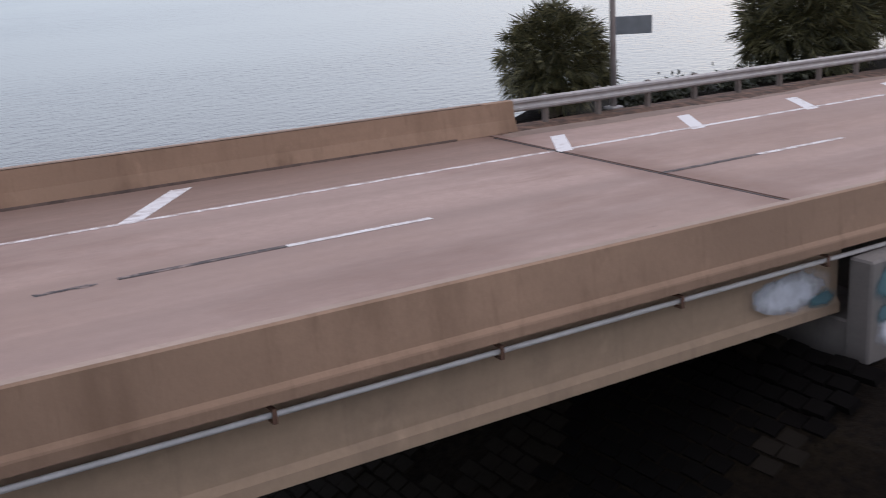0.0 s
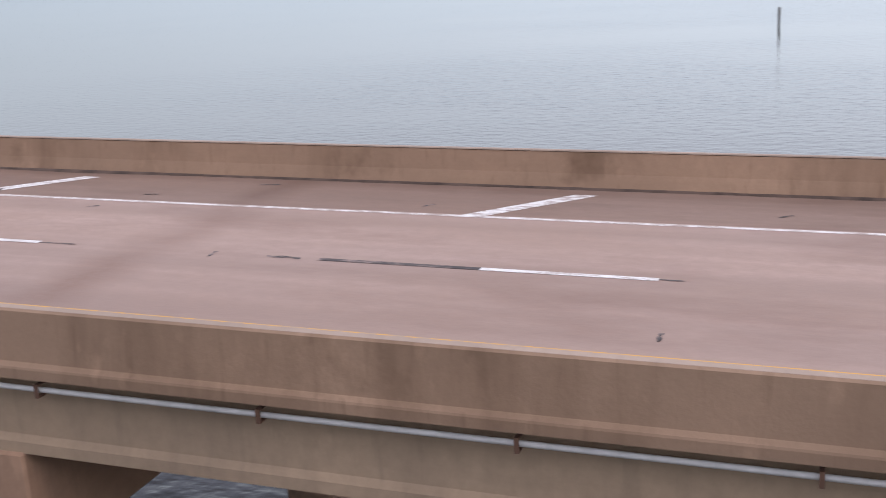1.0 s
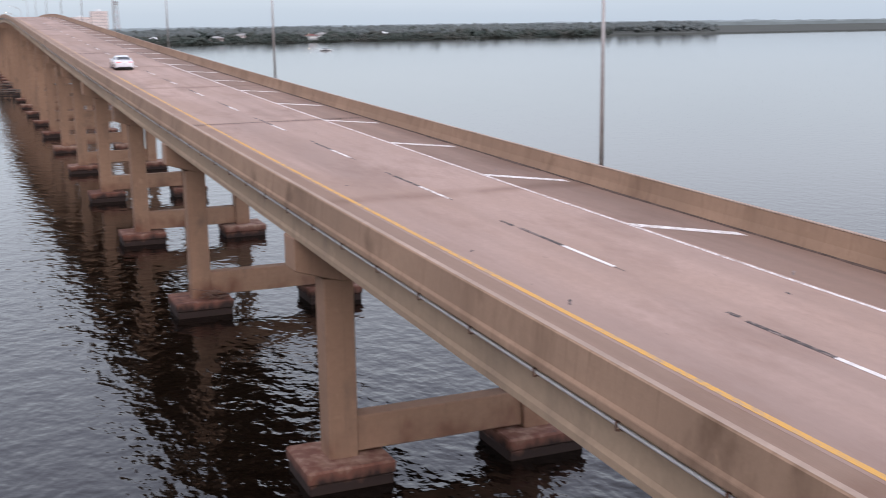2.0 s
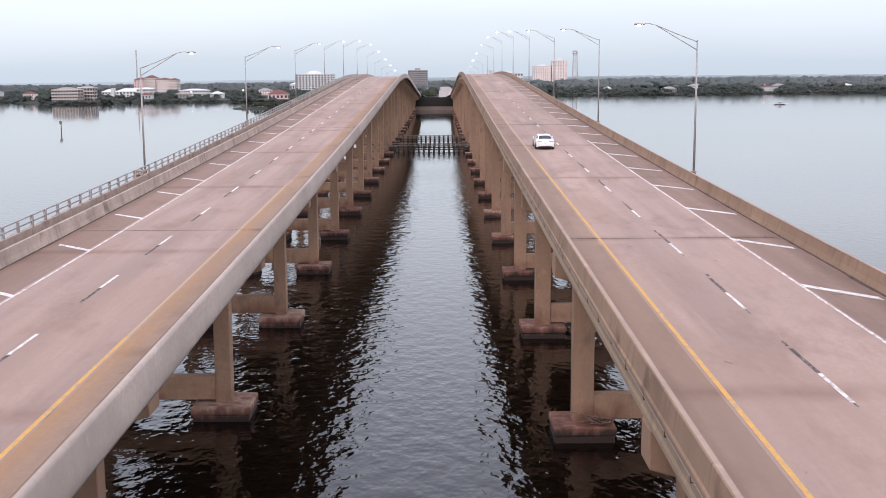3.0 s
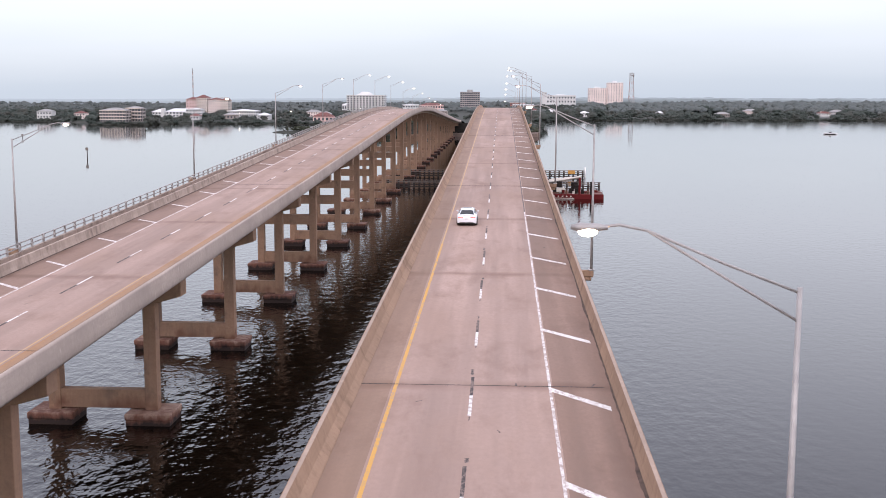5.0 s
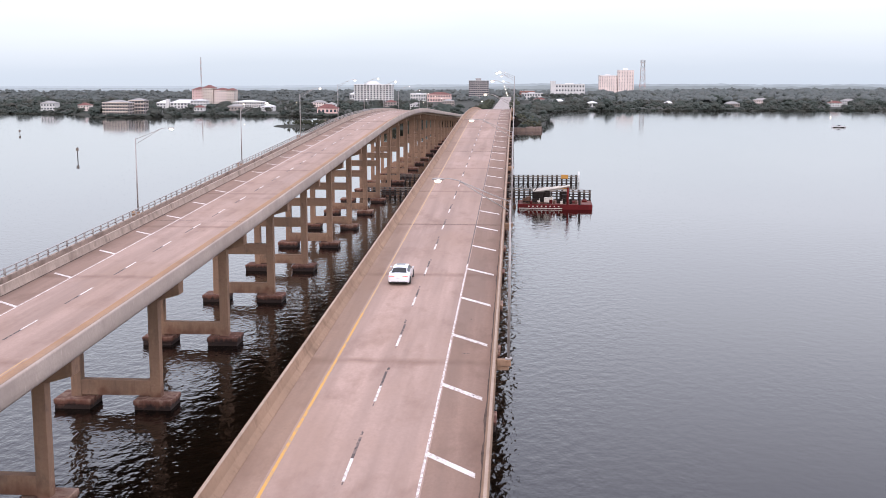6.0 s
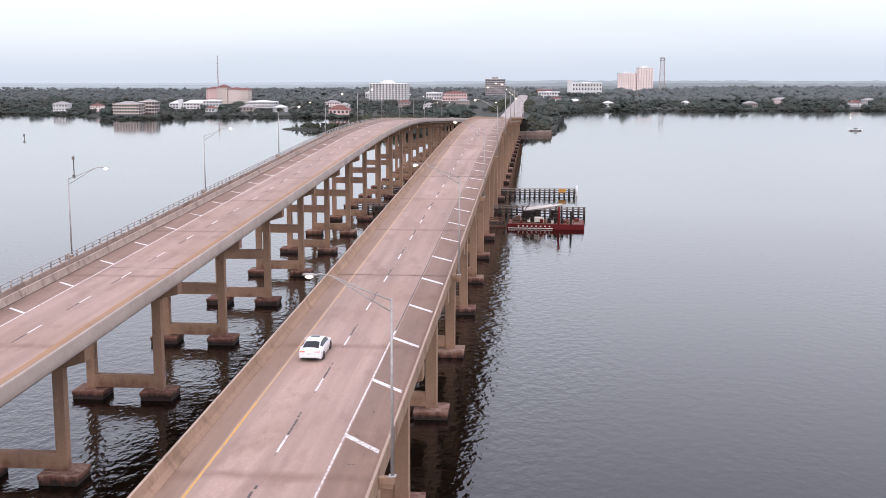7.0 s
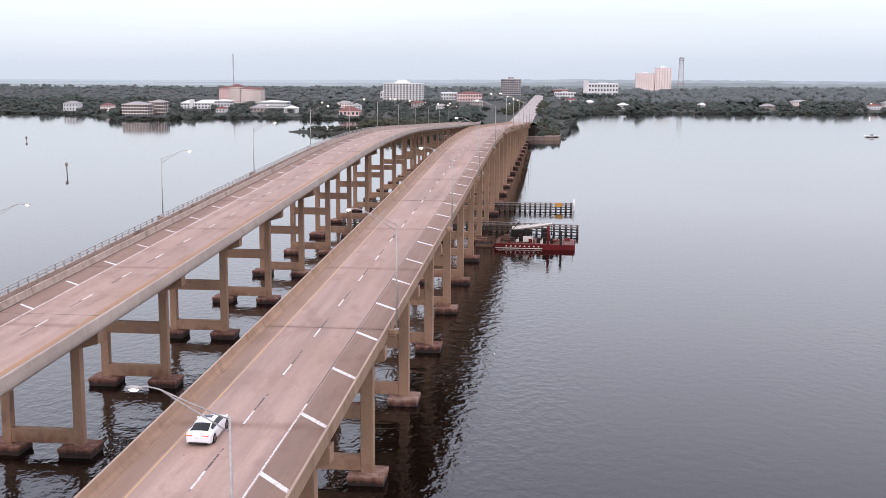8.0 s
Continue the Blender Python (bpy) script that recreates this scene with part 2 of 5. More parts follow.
# ---- building helpers ----
def box(bm, x0, x1, y0, y1, z0, z1, taper=0.0):
    t = taper
    v = [bm.verts.new(p) for p in ((x0, y0, z0), (x1, y0, z0), (x1, y1, z0), (x0, y1, z0),
                                   (x0 + t, y0 + t, z1), (x1 - t, y0 + t, z1), (x1 - t, y1 - t, z1), (x0 + t, y1 - t, z1))]
    for f in ((3, 2, 1, 0), (4, 5, 6, 7), (0, 1, 5, 4), (1, 2, 6, 5), (2, 3, 7, 6), (3, 0, 4, 7)):
        bm.faces.new([v[i] for i in f])
    return v


def bevel_box(bm, x0, x1, y0, y1, z0, z1, r=0.03, taper=0.0):
    v = box(bm, x0, x1, y0, y1, z0, z1, taper)
    edges = {e for p in v for e in p.link_edges}
    bmesh.ops.bevel(bm, geom=list(edges), offset=r, segments=1, affect="EDGES")


def tube(bm, points, radius, sides=8, radius_end=None, caps=True):
    """A round bar along points, tapering from radius to radius_end."""
    pts = [Vector(p) for p in points]
    end = radius if radius_end is None else radius_end
    rings = []
    for i, p in enumerate(pts):
        d = (pts[min(i + 1, len(pts) - 1)] - pts[max(i - 1, 0)]).normalized()
        side = d.cross(Vector((0, 0, 1)) if abs(d.z) < 0.95 else Vector((1, 0, 0))).normalized()
        up = side.cross(d)
        r = radius + (end - radius) * i / (len(pts) - 1)
        rings.append([bm.verts.new(p + r * (math.cos(a) * side + math.sin(a) * up)) for a in (2 * math.pi * j / sides for j in range(sides))])
    for a, b in zip(rings, rings[1:]):
        for j in range(sides):
            bm.faces.new((a[j], a[(j + 1) % sides], b[(j + 1) % sides], b[j]))
    if caps:
        bm.faces.new(rings[0])
        bm.faces.new(rings[-1])


def mesh_of(name, bm, material, smooth=False):
    bmesh.ops.recalc_face_normals(bm, faces=bm.faces)
    me = bpy.data.meshes.new(name)
    bm.to_mesh(me)
    bm.free()
    for mt in (material if isinstance(material, (list, tuple)) else [material]):
        me.materials.append(mt)
    if smooth:
        me.polygons.foreach_set("use_smooth", [True] * len(me.polygons))
    return me


def part(name, bm, material, parent, label="", smooth=False):
    me = bm if isinstance(bm, bpy.types.Mesh) else mesh_of(name, bm, material, smooth)
    ob = new(name, me)
    ob.parent = parent
    return tagged(ob, label)


def thing(name, label, category, at=(0, 0, 0), turn=0.0, group="", kind=""):
    ob = new(name)
    ob.empty_display_size = 0.2
    ob.matrix_basis = pose(*at, 0, 0, turn)
    return tagged(ob, label, category, group, kind)


# ---- the bridges' vertical alignment: grades joined by vertical curves ----
GRADES = ((-100, 0.021), (110, 0.0375), (235, 0.0375), (385, -0.0375), (640, -0.0375), (760, 0.0))


def grade(y):
    return float(np.interp(y, [g[0] for g in GRADES], [g[1] for g in GRADES]))


def deck_z(y, z_at_origin=12.26):
    """Height of the deck above the water: the grade summed from y = 0."""
    z, a = z_at_origin, 0.0
    stops = sorted({0.0, float(y), *(float(g[0]) for g in GRADES if min(0, y) < g[0] < max(0, y))}, reverse=y < 0)
    for a, b in zip(stops, stops[1:]):
        z += (grade(a) + grade(b)) / 2 * (b - a)
    return z


BRIDGE_START, BRIDGE_END = -79.2, 700.0
XC_LEFT = -28.42


def track(xc, y):
    """Where a bridge's lane line runs: the left bridge lies a little lower and draws slowly away from the right one."""
    return (xc - 0.0045 * y, deck_z(y) - 0.57) if xc < -10 else (xc, deck_z(y))


# ---- water and land ----
def sheet(name, x0, x1, y0, y1, nx, ny, height, material, **tags):
    bm = bmesh.new()
    rows = [[bm.verts.new((x0 + (x1 - x0) * i / nx, y0 + (y1 - y0) * j / ny, 0)) for i in range(nx + 1)] for j in range(ny + 1)]
    for r in rows:
        for v in r:
            v.co.z = height(v.co.x, v.co.y)
    for a, b in zip(rows, rows[1:]):
        for i in range(nx):
            bm.faces.new((a[i], a[i + 1], b[i + 1], b[i]))
    return tagged(new(name, mesh_of(name, bm, material)), **tags)


sheet("water", -4500, 4500, -4500, 4500, 2, 2, lambda x, y: 0.0, M_WATER,
      label="dark rippled brackish lagoon water under an overcast sky", category="water", kind="structure")


# ---- the two bridges ----
def sweep(bm, section, s, xc, ys, dz=0.0):
    """Sweep a closed section of (u, z) along the deck; u grows from the lane line towards the outer shoulder."""
    rings = []
    for y in ys:
        x, h = track(xc, y)
        rings.append([bm.verts.new((x + s * u, y, h + dz + z)) for u, z in section])
    n = len(section)
    for a, b in zip(rings, rings[1:]):
        for i in range(n):
            bm.faces.new((a[i], a[(i + 1) % n], b[(i + 1) % n], b[i]))
    bm.faces.new(rings[0])
    bm.faces.new(rings[-1])


def stations(y0, y1, step=10.0):
    n = max(1, round((y1 - y0) / step))
    return [y0 + (y1 - y0) * i / n for i in range(n + 1)]


YS = stations(BRIDGE_START, BRIDGE_END)


def build_pier(bridge, s, xc, y, meshes):
    """A bent: two square columns on footings, low strut, high strut where tall, tapered cap."""
    x, h = track(xc, y)
    top = h - (1.44 if s > 0 else 1.30)
    cap_low = top - 1.85
    pier = new("pier")
    pier.parent = bridge
    pier.matrix_basis = Matrix.Translation((x, y, 0))
    cap = part("cap", meshes["cap"], None, pier)
    cap.location = (s * (0.4 if s > 0 else 1.45), 0, top)
    cap.scale = (1.03 if s > 0 else 1.06, 1, 1)
    for u in ((-4.0, 4.75) if s > 0 else (-2.2, 5.65)):
        col = part("column", meshes["column"], None, pier)
        col.location, col.scale = (s * u, 0, 0.9), (*((1, 1) if s > 0 else (0.82, 0.82)), cap_low + 0.1 - 0.9)
        foot = part("footing", meshes["footing"], None, pier, "reddish-brown stained concrete footing in the water")
        foot.location = (s * u, 0, 0)
    mid, span = (0.375, 7.55 / 5.9) if s > 0 else (1.725, 6.9 / 5.9)
    st = part("strut", meshes["strut"], None, pier)
    st.location, st.scale = (s * mid, 0, 1.85), (span, 1, 1)
    if top > 13.4:
        st = part("strut", meshes["strut"], None, pier)
        st.location, st.scale = (s * mid, 0, 1.85 + (cap_low - 1.85) * 0.53), (span, 1, 1)


def pier_meshes():
    out = {}
    bm = bmesh.new()
    bevel_box(bm, -0.62, 0.62, -0.62, 0.62, 0, 1, 0.05)
    for v in bm.verts:
        v.co.z = 0.0 if v.co.z < 0.5 else 1.0
    out["column"] = mesh_of("column", bm, M_PIER)
    bm = bmesh.new()
    bevel_box(bm, -1.85, 1.85, -1.7, 1.7, 0.42, 0.98, 0.08)
    bevel_box(bm, -1.77, 1.77, -1.62, 1.62, -1.2, 0.43, 0.06)
    out["footing"] = mesh_of("footing", bm, M_FOOT)

    bm = bmesh.new()
    bevel_box(bm, -2.95, 2.95, -0.45, 0.45, -0.75, 0.75, 0.04)
    out["strut"] = mesh_of("strut", bm, M_PIER)
    bm = bmesh.new()
    # cap: level top, underside rising to both ends
    sec = [(-6.0, 0), (-6.0, -1.3), (-4.2, -1.85), (4.2, -1.85), (6.0, -1.3), (6.0, 0)]
    a = [bm.verts.new((x, -0.75, z)) for x, z in sec]
    b = [bm.verts.new((x, 0.75, z)) for x, z in sec]
    bm.faces.new(a)
    bm.faces.new(b)
    for i in range(6):
        bm.faces.new((a[i], a[(i + 1) % 6], b[(i + 1) % 6], b[i]))
    bmesh.ops.bevel(bm, geom=bm.edges[:], offset=0.04, segments=1, affect="EDGES")
    out["cap"] = mesh_of("cap", bm, M_PIER)
    return out


PIER = pier_meshes()
M_LITTER = plain("leaf_litter", (0.105, 0.058, 0.036), 0.95, vary=0.7, scale=3.0)
M_GUTTER = plain("gutter_grime", (0.085, 0.055, 0.042), 0.95, vary=0.5, scale=2.0)
GIRDER = [(-0.34, 0.0), (-0.34, -0.16), (-0.29, -0.24), (-0.29, -1.12), (-0.36, -1.24), (-0.36, -1.45), (0.36, -1.45), (0.36, -1.24),
          (0.29, -1.12), (0.29, -0.24), (0.34, -0.16), (0.34, 0.0)]


def build_bridge(s, xc, pier_ys, label):
    bridge = thing("bridge", label, "bridge")
    bm = bmesh.new()
    sweep(bm, [(-3.80, -0.002), (3.80, -0.002), (3.80, -0.22), (-3.80, -0.22)], s, xc, YS)
    part("deck", bm, M_DECK, bridge, "pinkish grey concrete roadway deck with wheel streaks")
    outer = 6.72
    for u0, u1 in ((-5.80, -3.80), (3.80, outer)):
        bm = bmesh.new()
        sweep(bm, [(u0, -0.004), (u1, -0.004), (u1, -0.22), (u0, -0.22)], s, xc, YS)
        part("shoulder", bm, M_SHOULDER if u0 > 0 else M_RUSTSHOULDER if s < 0 else M_MEDIAN, bridge, "darker brown concrete shoulder")
    bm = bmesh.new()
    sweep(bm, [(-5.26, 0.0), (-5.29, 0.06), (-5.56, 0.33), (-5.75, 0.84), (-5.92, 0.85), (-5.96, 0.825), (-6.04, 0.13), (-6.09, 0.07), (-6.10, 0.04), (-6.10, -0.10),
               (-5.76, -0.20), (-5.76, -0.01)], s, xc, YS)
    part("median_parapet", bm, M_PARAPET if s > 0 else M_PARAPET_BROWN, bridge, "weathered concrete parapet with run-off streaks")
    if s > 0:
        for uc, z in ((-5.835, 0.828), (6.81, 0.826)):
            bm = bmesh.new()
            sweep(bm, [(uc - 0.09, z), (uc - 0.08, z + 0.026), (uc + 0.07, z + 0.022), (uc + 0.08, z - 0.01)], s, xc, YS)
            part("coping", bm, M_COPING, bridge, "pale weathered top of the parapet")
    if s < 0:
        bm = bmesh.new()
        sweep(bm, [(-5.84, 0.85), (-5.85, 0.870), (-6.00, 0.865), (-6.04, 0.72), (-6.06, 0.30), (-6.10, 0.10), (-6.12, -0.18), (-6.11, -0.46), (-6.05, -0.62), (-5.80, -0.64),
                   (-5.80, -0.30), (-5.99, -0.14), (-5.98, 0.22), (-5.93, 0.76)], s, xc, YS)
        part("fascia", bm, M_FASCIA, bridge, "smooth pale grey outer face of the parapet and slab", True)
    bm = bmesh.new()
    sweep(bm, [(6.55, 0.0), (6.57, 0.06), (6.66, 0.34), (6.73, 0.81), (6.89, 0.83), (6.92, 0.80), (6.95, -0.26), (6.70, -0.26),
               (6.70, -0.01)], s, xc, stations(BRIDGE_START - 1.0, BRIDGE_END))
    part("outer_parapet", bm, M_PARAPET if s > 0 else M_PARAPET_GREY, bridge, "weathered concrete barrier wall")
    # leaf litter and grit along the foot of the outer barrier
    random.seed(21)
    bm = bmesh.new()
    prev = None
    y = BRIDGE_START + 1
    while y < 330:
        w = 0.03 + 0.20 * max(0.0, noise.noise((y * 0.21, s * 3.0, 0))) + 0.05 * random.random()
        x, h = track(xc, y)
        cur = [bm.verts.new((x + s * u, y, h + z)) for u, z in ((6.58, 0.05), (6.54 - w * 0.5, 0.012 + 0.015 * random.random()), (6.55 - w, -0.004))]
        if prev:
            bm.faces.new((prev[0], prev[1], cur[1], cur[0]))
            bm.faces.new((prev[1], prev[2], cur[2], cur[1]))
        prev = cur
        y += 0.55
    part("gutter_litter", bm, M_GUTTER, bridge, "dark brown leaf litter along the barrier foot")
    for i in range(6):
        bm = bmesh.new()
        sweep(bm, [((-5.36 + 2.2 * i if s > 0 else -4.7 + 2.4 * i) + u, z * (0.84 if s > 0 else 0.75)) for u, z in GIRDER], s, xc, stations(BRIDGE_START + 1.25, BRIDGE_END, 13.65), -0.22)
        part("girder", bm, M_GIRDER, bridge)
    if s > 0:
        bm = bmesh.new()
        tube(bm, [(xc - s * 5.96, y, deck_z(y) - 0.29) for y in stations(BRIDGE_START, BRIDGE_END, 12)], 0.042, 8)
        part("conduit", bm, M_PIPE, bridge, "pale plastic conduit slung under the deck edge", True)
        bm = bmesh.new()
        box(bm, -0.08, 0.30, -0.03, 0.03, 0.07, 0.10)
        box(bm, -0.08, -0.06, -0.03, 0.03, -0.08, 0.07)
        box(bm, -0.08, 0.08, -0.03, 0.03, -0.10, -0.08)
        hanger = mesh_of("conduit_hanger", bm, M_RUST)
        y = BRIDGE_START + 2
        while y < 160:
            h = part("conduit_hanger", hanger, None, bridge)
            h.matrix_basis = Matrix.Translation((xc - s * 5.96, y, deck_z(y) - 0.29)) @ Matrix.Diagonal((s, 1, 1, 1))
            y += 3.4
    for y in pier_ys:
        build_pier(bridge, s, xc, y, PIER)
    return bridge


PIERS_RIGHT = [-52.0, -22.0, *(8.0 + 26.6 * k for k in range(26))]
PIERS_LEFT = [-44.5, -15.2, *(12.6 + 26.5 * k for k in range(26))]
bridge_right = build_bridge(1, 0.0, PIERS_RIGHT, "two-lane concrete girder bridge on paired columns over water")
bridge_left = build_bridge(-1, XC_LEFT, PIERS_LEFT, "empty two-lane concrete girder bridge with railed walkway")


# ---- road markings ----
def strip_mesh(name, x0, x1, length, material, skew=0.0):
    """A painted bar, 4 mm thick, from y = 0 to length; skew moves its outer end."""
    bm = bmesh.new()
    n = 3
    lo = [[bm.verts.new((x, length * i / n + (skew if j else 0), z)) for z in (0.0, 0.005)] for i in range(n + 1) for j, x in enumerate((x0, x1))]
    for i in range(n):
        a, b, c, d = lo[2 * i], lo[2 * i + 1], lo[2 * i + 3], lo[2 * i + 2]
        bm.faces.new((a[1], b[1], c[1], d[1]))
        bm.faces.new((a[0], a[1], d[1], d[0]))
        bm.faces.new((b[0], b[1], c[1], c[0]))
    bm.faces.new((lo[0][0], lo[0][1], lo[1][1], lo[1][0]))
    bm.faces.new((lo[-1][0], lo[-1][1], lo[-2][1], lo[-2][0]))
    return mesh_of(name, bm, material)


def on_deck(ob, x, y, lift=0.0):
    x, h = track(x, y)
    ob.matrix_basis = Matrix.Translation((x, y, h + lift)) @ Matrix.Rotation(math.atan(grade(y)), 4, "X")


PERIOD = 12.192
DASH_W = strip_mesh("lane_dash", -0.075, 0.075, 3.05, M_WHITE)
DASH_B = strip_mesh("contrast_dash", -0.075, 0.075, 3.05, M_BLACK)
DIAG_R = strip_mesh("diagonal_mark", 0.0, 2.50, 0.62, M_WHITE, -2.75)
DIAG_S = strip_mesh("diagonal_mark", 0.0, 2.25, 0.50, M_WHITE, -1.9)
DIAG_L = strip_mesh("diagonal_mark", -2.35, 0.0, 0.42, M_WHITE)
for v in DIAG_L.vertices:
    if v.co.x < -1:
        v.co.y += 1.92


def mark_bridge(bridge, s, xc, dash0, dash_step, black_first, diag_mesh, diag0, diag_step):
    y = dash0 - dash_step * 40
    while y < BRIDGE_END - 8:
        if y > BRIDGE_START - 60:
            on_deck(part("lane_dash", DASH_W, None, bridge), xc - (0.12 if s < 0 else 0.0), y, 0.002)
            on_deck(part("contrast_dash", DASH_B, None, bridge), xc - (0.12 if s < 0 else 0.0), y + (-3.05 if black_first else 3.05), 0.002)
        y += dash_step
    y = diag0 - diag_step * 40
    while y < BRIDGE_END - 8:
        if y > BRIDGE_START + (2 if s > 0 else -60):
            # the marks near the start of the bridge are shorter and set a little further back
            short = s > 0 and y < -40
            shift = (2.8 if y < 30 else 0.0) if s < 0 else (-1.15 if y < -50 else -0.25) if short else 0.0
            on_deck(part("diagonal_mark", DIAG_S if short else diag_mesh, None, bridge), xc + s * (3.73 if s > 0 else 3.62), y + shift, 0.0)
        y += diag_step
    runs = []
    if s < 0:
        runs += [(3.60, M_EDGE, "thin white edge line", BRIDGE_START, BRIDGE_END)]
    if s > 0:
        runs += [(3.66, M_EDGE, "white edge line", BRIDGE_START, 66.0), (3.66, M_WORN, "edge line worn dark", 66.0, BRIDGE_END)]
        runs += [(-3.60, M_YELLOW, "yellow edge line", BRIDGE_START, 46.0), (-3.60, M_YELLOW_FADED, "faded yellow edge line", 46.0, BRIDGE_END)]
    else:
        runs += [(-3.62, M_YELLOW, "yellow edge line", BRIDGE_START, -14.0), (-3.62, M_YELLOW_FADED, "faded yellow edge line", -14.0, 34.0)]
    for u, mt, lab, y0, y1 in runs:
        bm = bmesh.new()
        h = 0.055 if mt is M_WORN else 0.085 if mt is M_YELLOW else 0.065
        sweep(bm, [(u - h, -0.01), (u + h, -0.01), (u + h, 0.004), (u - h, 0.004)], s, xc, stations(y0, y1))
        part("edge_line", bm, mt, bridge, lab)


mark_bridge(bridge_right, 1, 0.0, 0.0, PERIOD, False, DIAG_R, 3.85, 11.91)
# fresher, closer marks on the approach shoulder
M_FRESH = worn_paint("fresh_white_road_paint", (0.73, 0.69, 0.66), (0.42, 0.33, 0.28), 0.3, 0.45)
DIAG_A = strip_mesh("diagonal_mark", 0.0, 1.85, 0.48, M_FRESH, -1.25)
for i in range(12):
    on_deck(part("diagonal_mark", DIAG_A, None, bridge_right), 3.45, -79.55 - 4.6 * i, 0.0)
mark_bridge(bridge_left, -1, XC_LEFT, 6.75, 11.573, True, DIAG_L, 13.66, 11.573)


def deck_joint(bridge, s, xc, y, width=0.07):
    bm = bmesh.new()
    box(bm, -5.3, 6.2, -width / 2, width / 2, -0.02, 0.007)
    j = part("expansion_joint", bm, M_JOINT, bridge)
    x, h = track(xc, y)
    j.matrix_basis = Matrix.Translation((x, y, h)) @ Matrix.Rotation(math.atan(grade(y)), 4, "X") @ Matrix.Diagonal((s, 1, 1, 1))


for k in range(-2, 24):
    if k % 3 == 0:
        deck_joint(bridge_right, 1, 0.0, 4.7 + 28.0 * k, 0.06)
        deck_joint(bridge_left, -1, XC_LEFT, 11.8 + 27.07 * k, 0.06)

deck_joint(bridge_right, 1, 0.0, BRIDGE_START + 0.06, 0.05)
deck_joint(bridge_left, -1, XC_LEFT, BRIDGE_START + 0.06, 0.13)


# tar scars left by old pavement markers, and a few scraps on the shoulder
def scar_mesh(seed, w, length):
    random.seed(seed)
    bm = bmesh.new()
    n = 7
    left = [bm.verts.new((-w * random.uniform(0.2, 1), length * i / n, 0.003)) for i in range(n + 1)]
    right = [bm.verts.new((w * random.uniform(0.2, 1), length * i / n + 0.05 * random.random(), 0.003)) for i in range(n + 1)]
    for i in range(n):
        bm.faces.new((left[i], right[i], right[i + 1], left[i + 1]))
    return mesh_of("tar_scar", bm, M_BLACK)


SCARS = [scar_mesh(s_, w, l_) for s_, w, l_ in ((1, 0.10, 1.0), (2, 0.08, 0.7), (3, 0.12, 0.5))]
for k in range(-6, 12):
    y = 6.45 + PERIOD * k
    on_deck(part("tar_scar", SCARS[k % 3], None, bridge_right), 0.05 * (k % 3 - 1), y, 0.002)
    if k > -6:
        ob = part("tar_scar", SCARS[(k + 1) % 3], None, bridge_right)
        on_deck(ob, 0.0, PERIOD * k - 0.85 * (0.7, 0.5, 1.0)[k % 3], 0.002)
        ob.matrix_basis = ob.matrix_basis @ Matrix.Diagonal((0.4, 0.9, 1, 1))
random.seed(9)
for i in range(26):
    y, u = random.uniform(-70, 60), random.choice((random.uniform(4.2, 6.0), random.uniform(-3.2, 3.4)))
    ob = part("tar_scar", SCARS[i % 3], None, bridge_right)
    on_deck(ob, u, y, 0.002)
    ob.matrix_basis = ob.matrix_basis @ Matrix.Rotation(random.uniform(0, 3.1), 4, "Z") @ Matrix.Diagonal((0.6, 0.5, 1, 1))

# ---- left bridge: outer walkway, curb and railing ----
bm = bmesh.new()
sweep(bm, [(6.90, -0.45), (10.10, -0.45), (10.10, -0.72), (6.90, -0.72)], -1, XC_LEFT, YS)
part("walkway", bm, M_SHOULDER, bridge_left, "narrow dark concrete walkway")
bm = bmesh.new()
sweep(bm, [(9.66, -0.451), (9.68, 0.02), (9.94, 0.02), (9.96, -0.73), (9.66, -0.73)], -1, XC_LEFT, YS)
part("walkway_curb", bm, M_PARAPET_GREY, bridge_left)
for h in (0.36, 0.74):
    bm = bmesh.new()
    sweep(bm, [(9.76, h - 0.04), (9.84, h - 0.04), (9.84, h + 0.04), (9.76, h + 0.04)], -1, XC_LEFT, YS)
    part("rail", bm, M_STEEL, bridge_left, "grey metal rail")
bm = bmesh.new()
bevel_box(bm, -0.085, 0.085, -0.11, 0.11, -0.02, 0.82, 0.03)
POST = mesh_of("rail_post", bm, M_STEEL)
for i in range(300):
    y = -60 + 2.45 * i
    x, h = track(XC_LEFT, y)
    part("rail_post", POST, None, bridge_left).location = (x - 9.80, y, h)


# ---- street lamps ----
def glowing(name, color, strength):
    m = bpy.data.materials.new(name)
    m.use_nodes = True
    b = m.node_tree.nodes["Principled BSDF"]
    b.inputs["Base Color"].default_value = (*color, 1)
    b.inputs["Emission Color"].default_value = (*color, 1)
    b.inputs["Emission Strength"].default_value = strength
    return m


M_LAMPGLOW = glowing("lamp_glow", (1.0, 0.74, 0.48), 34.0)


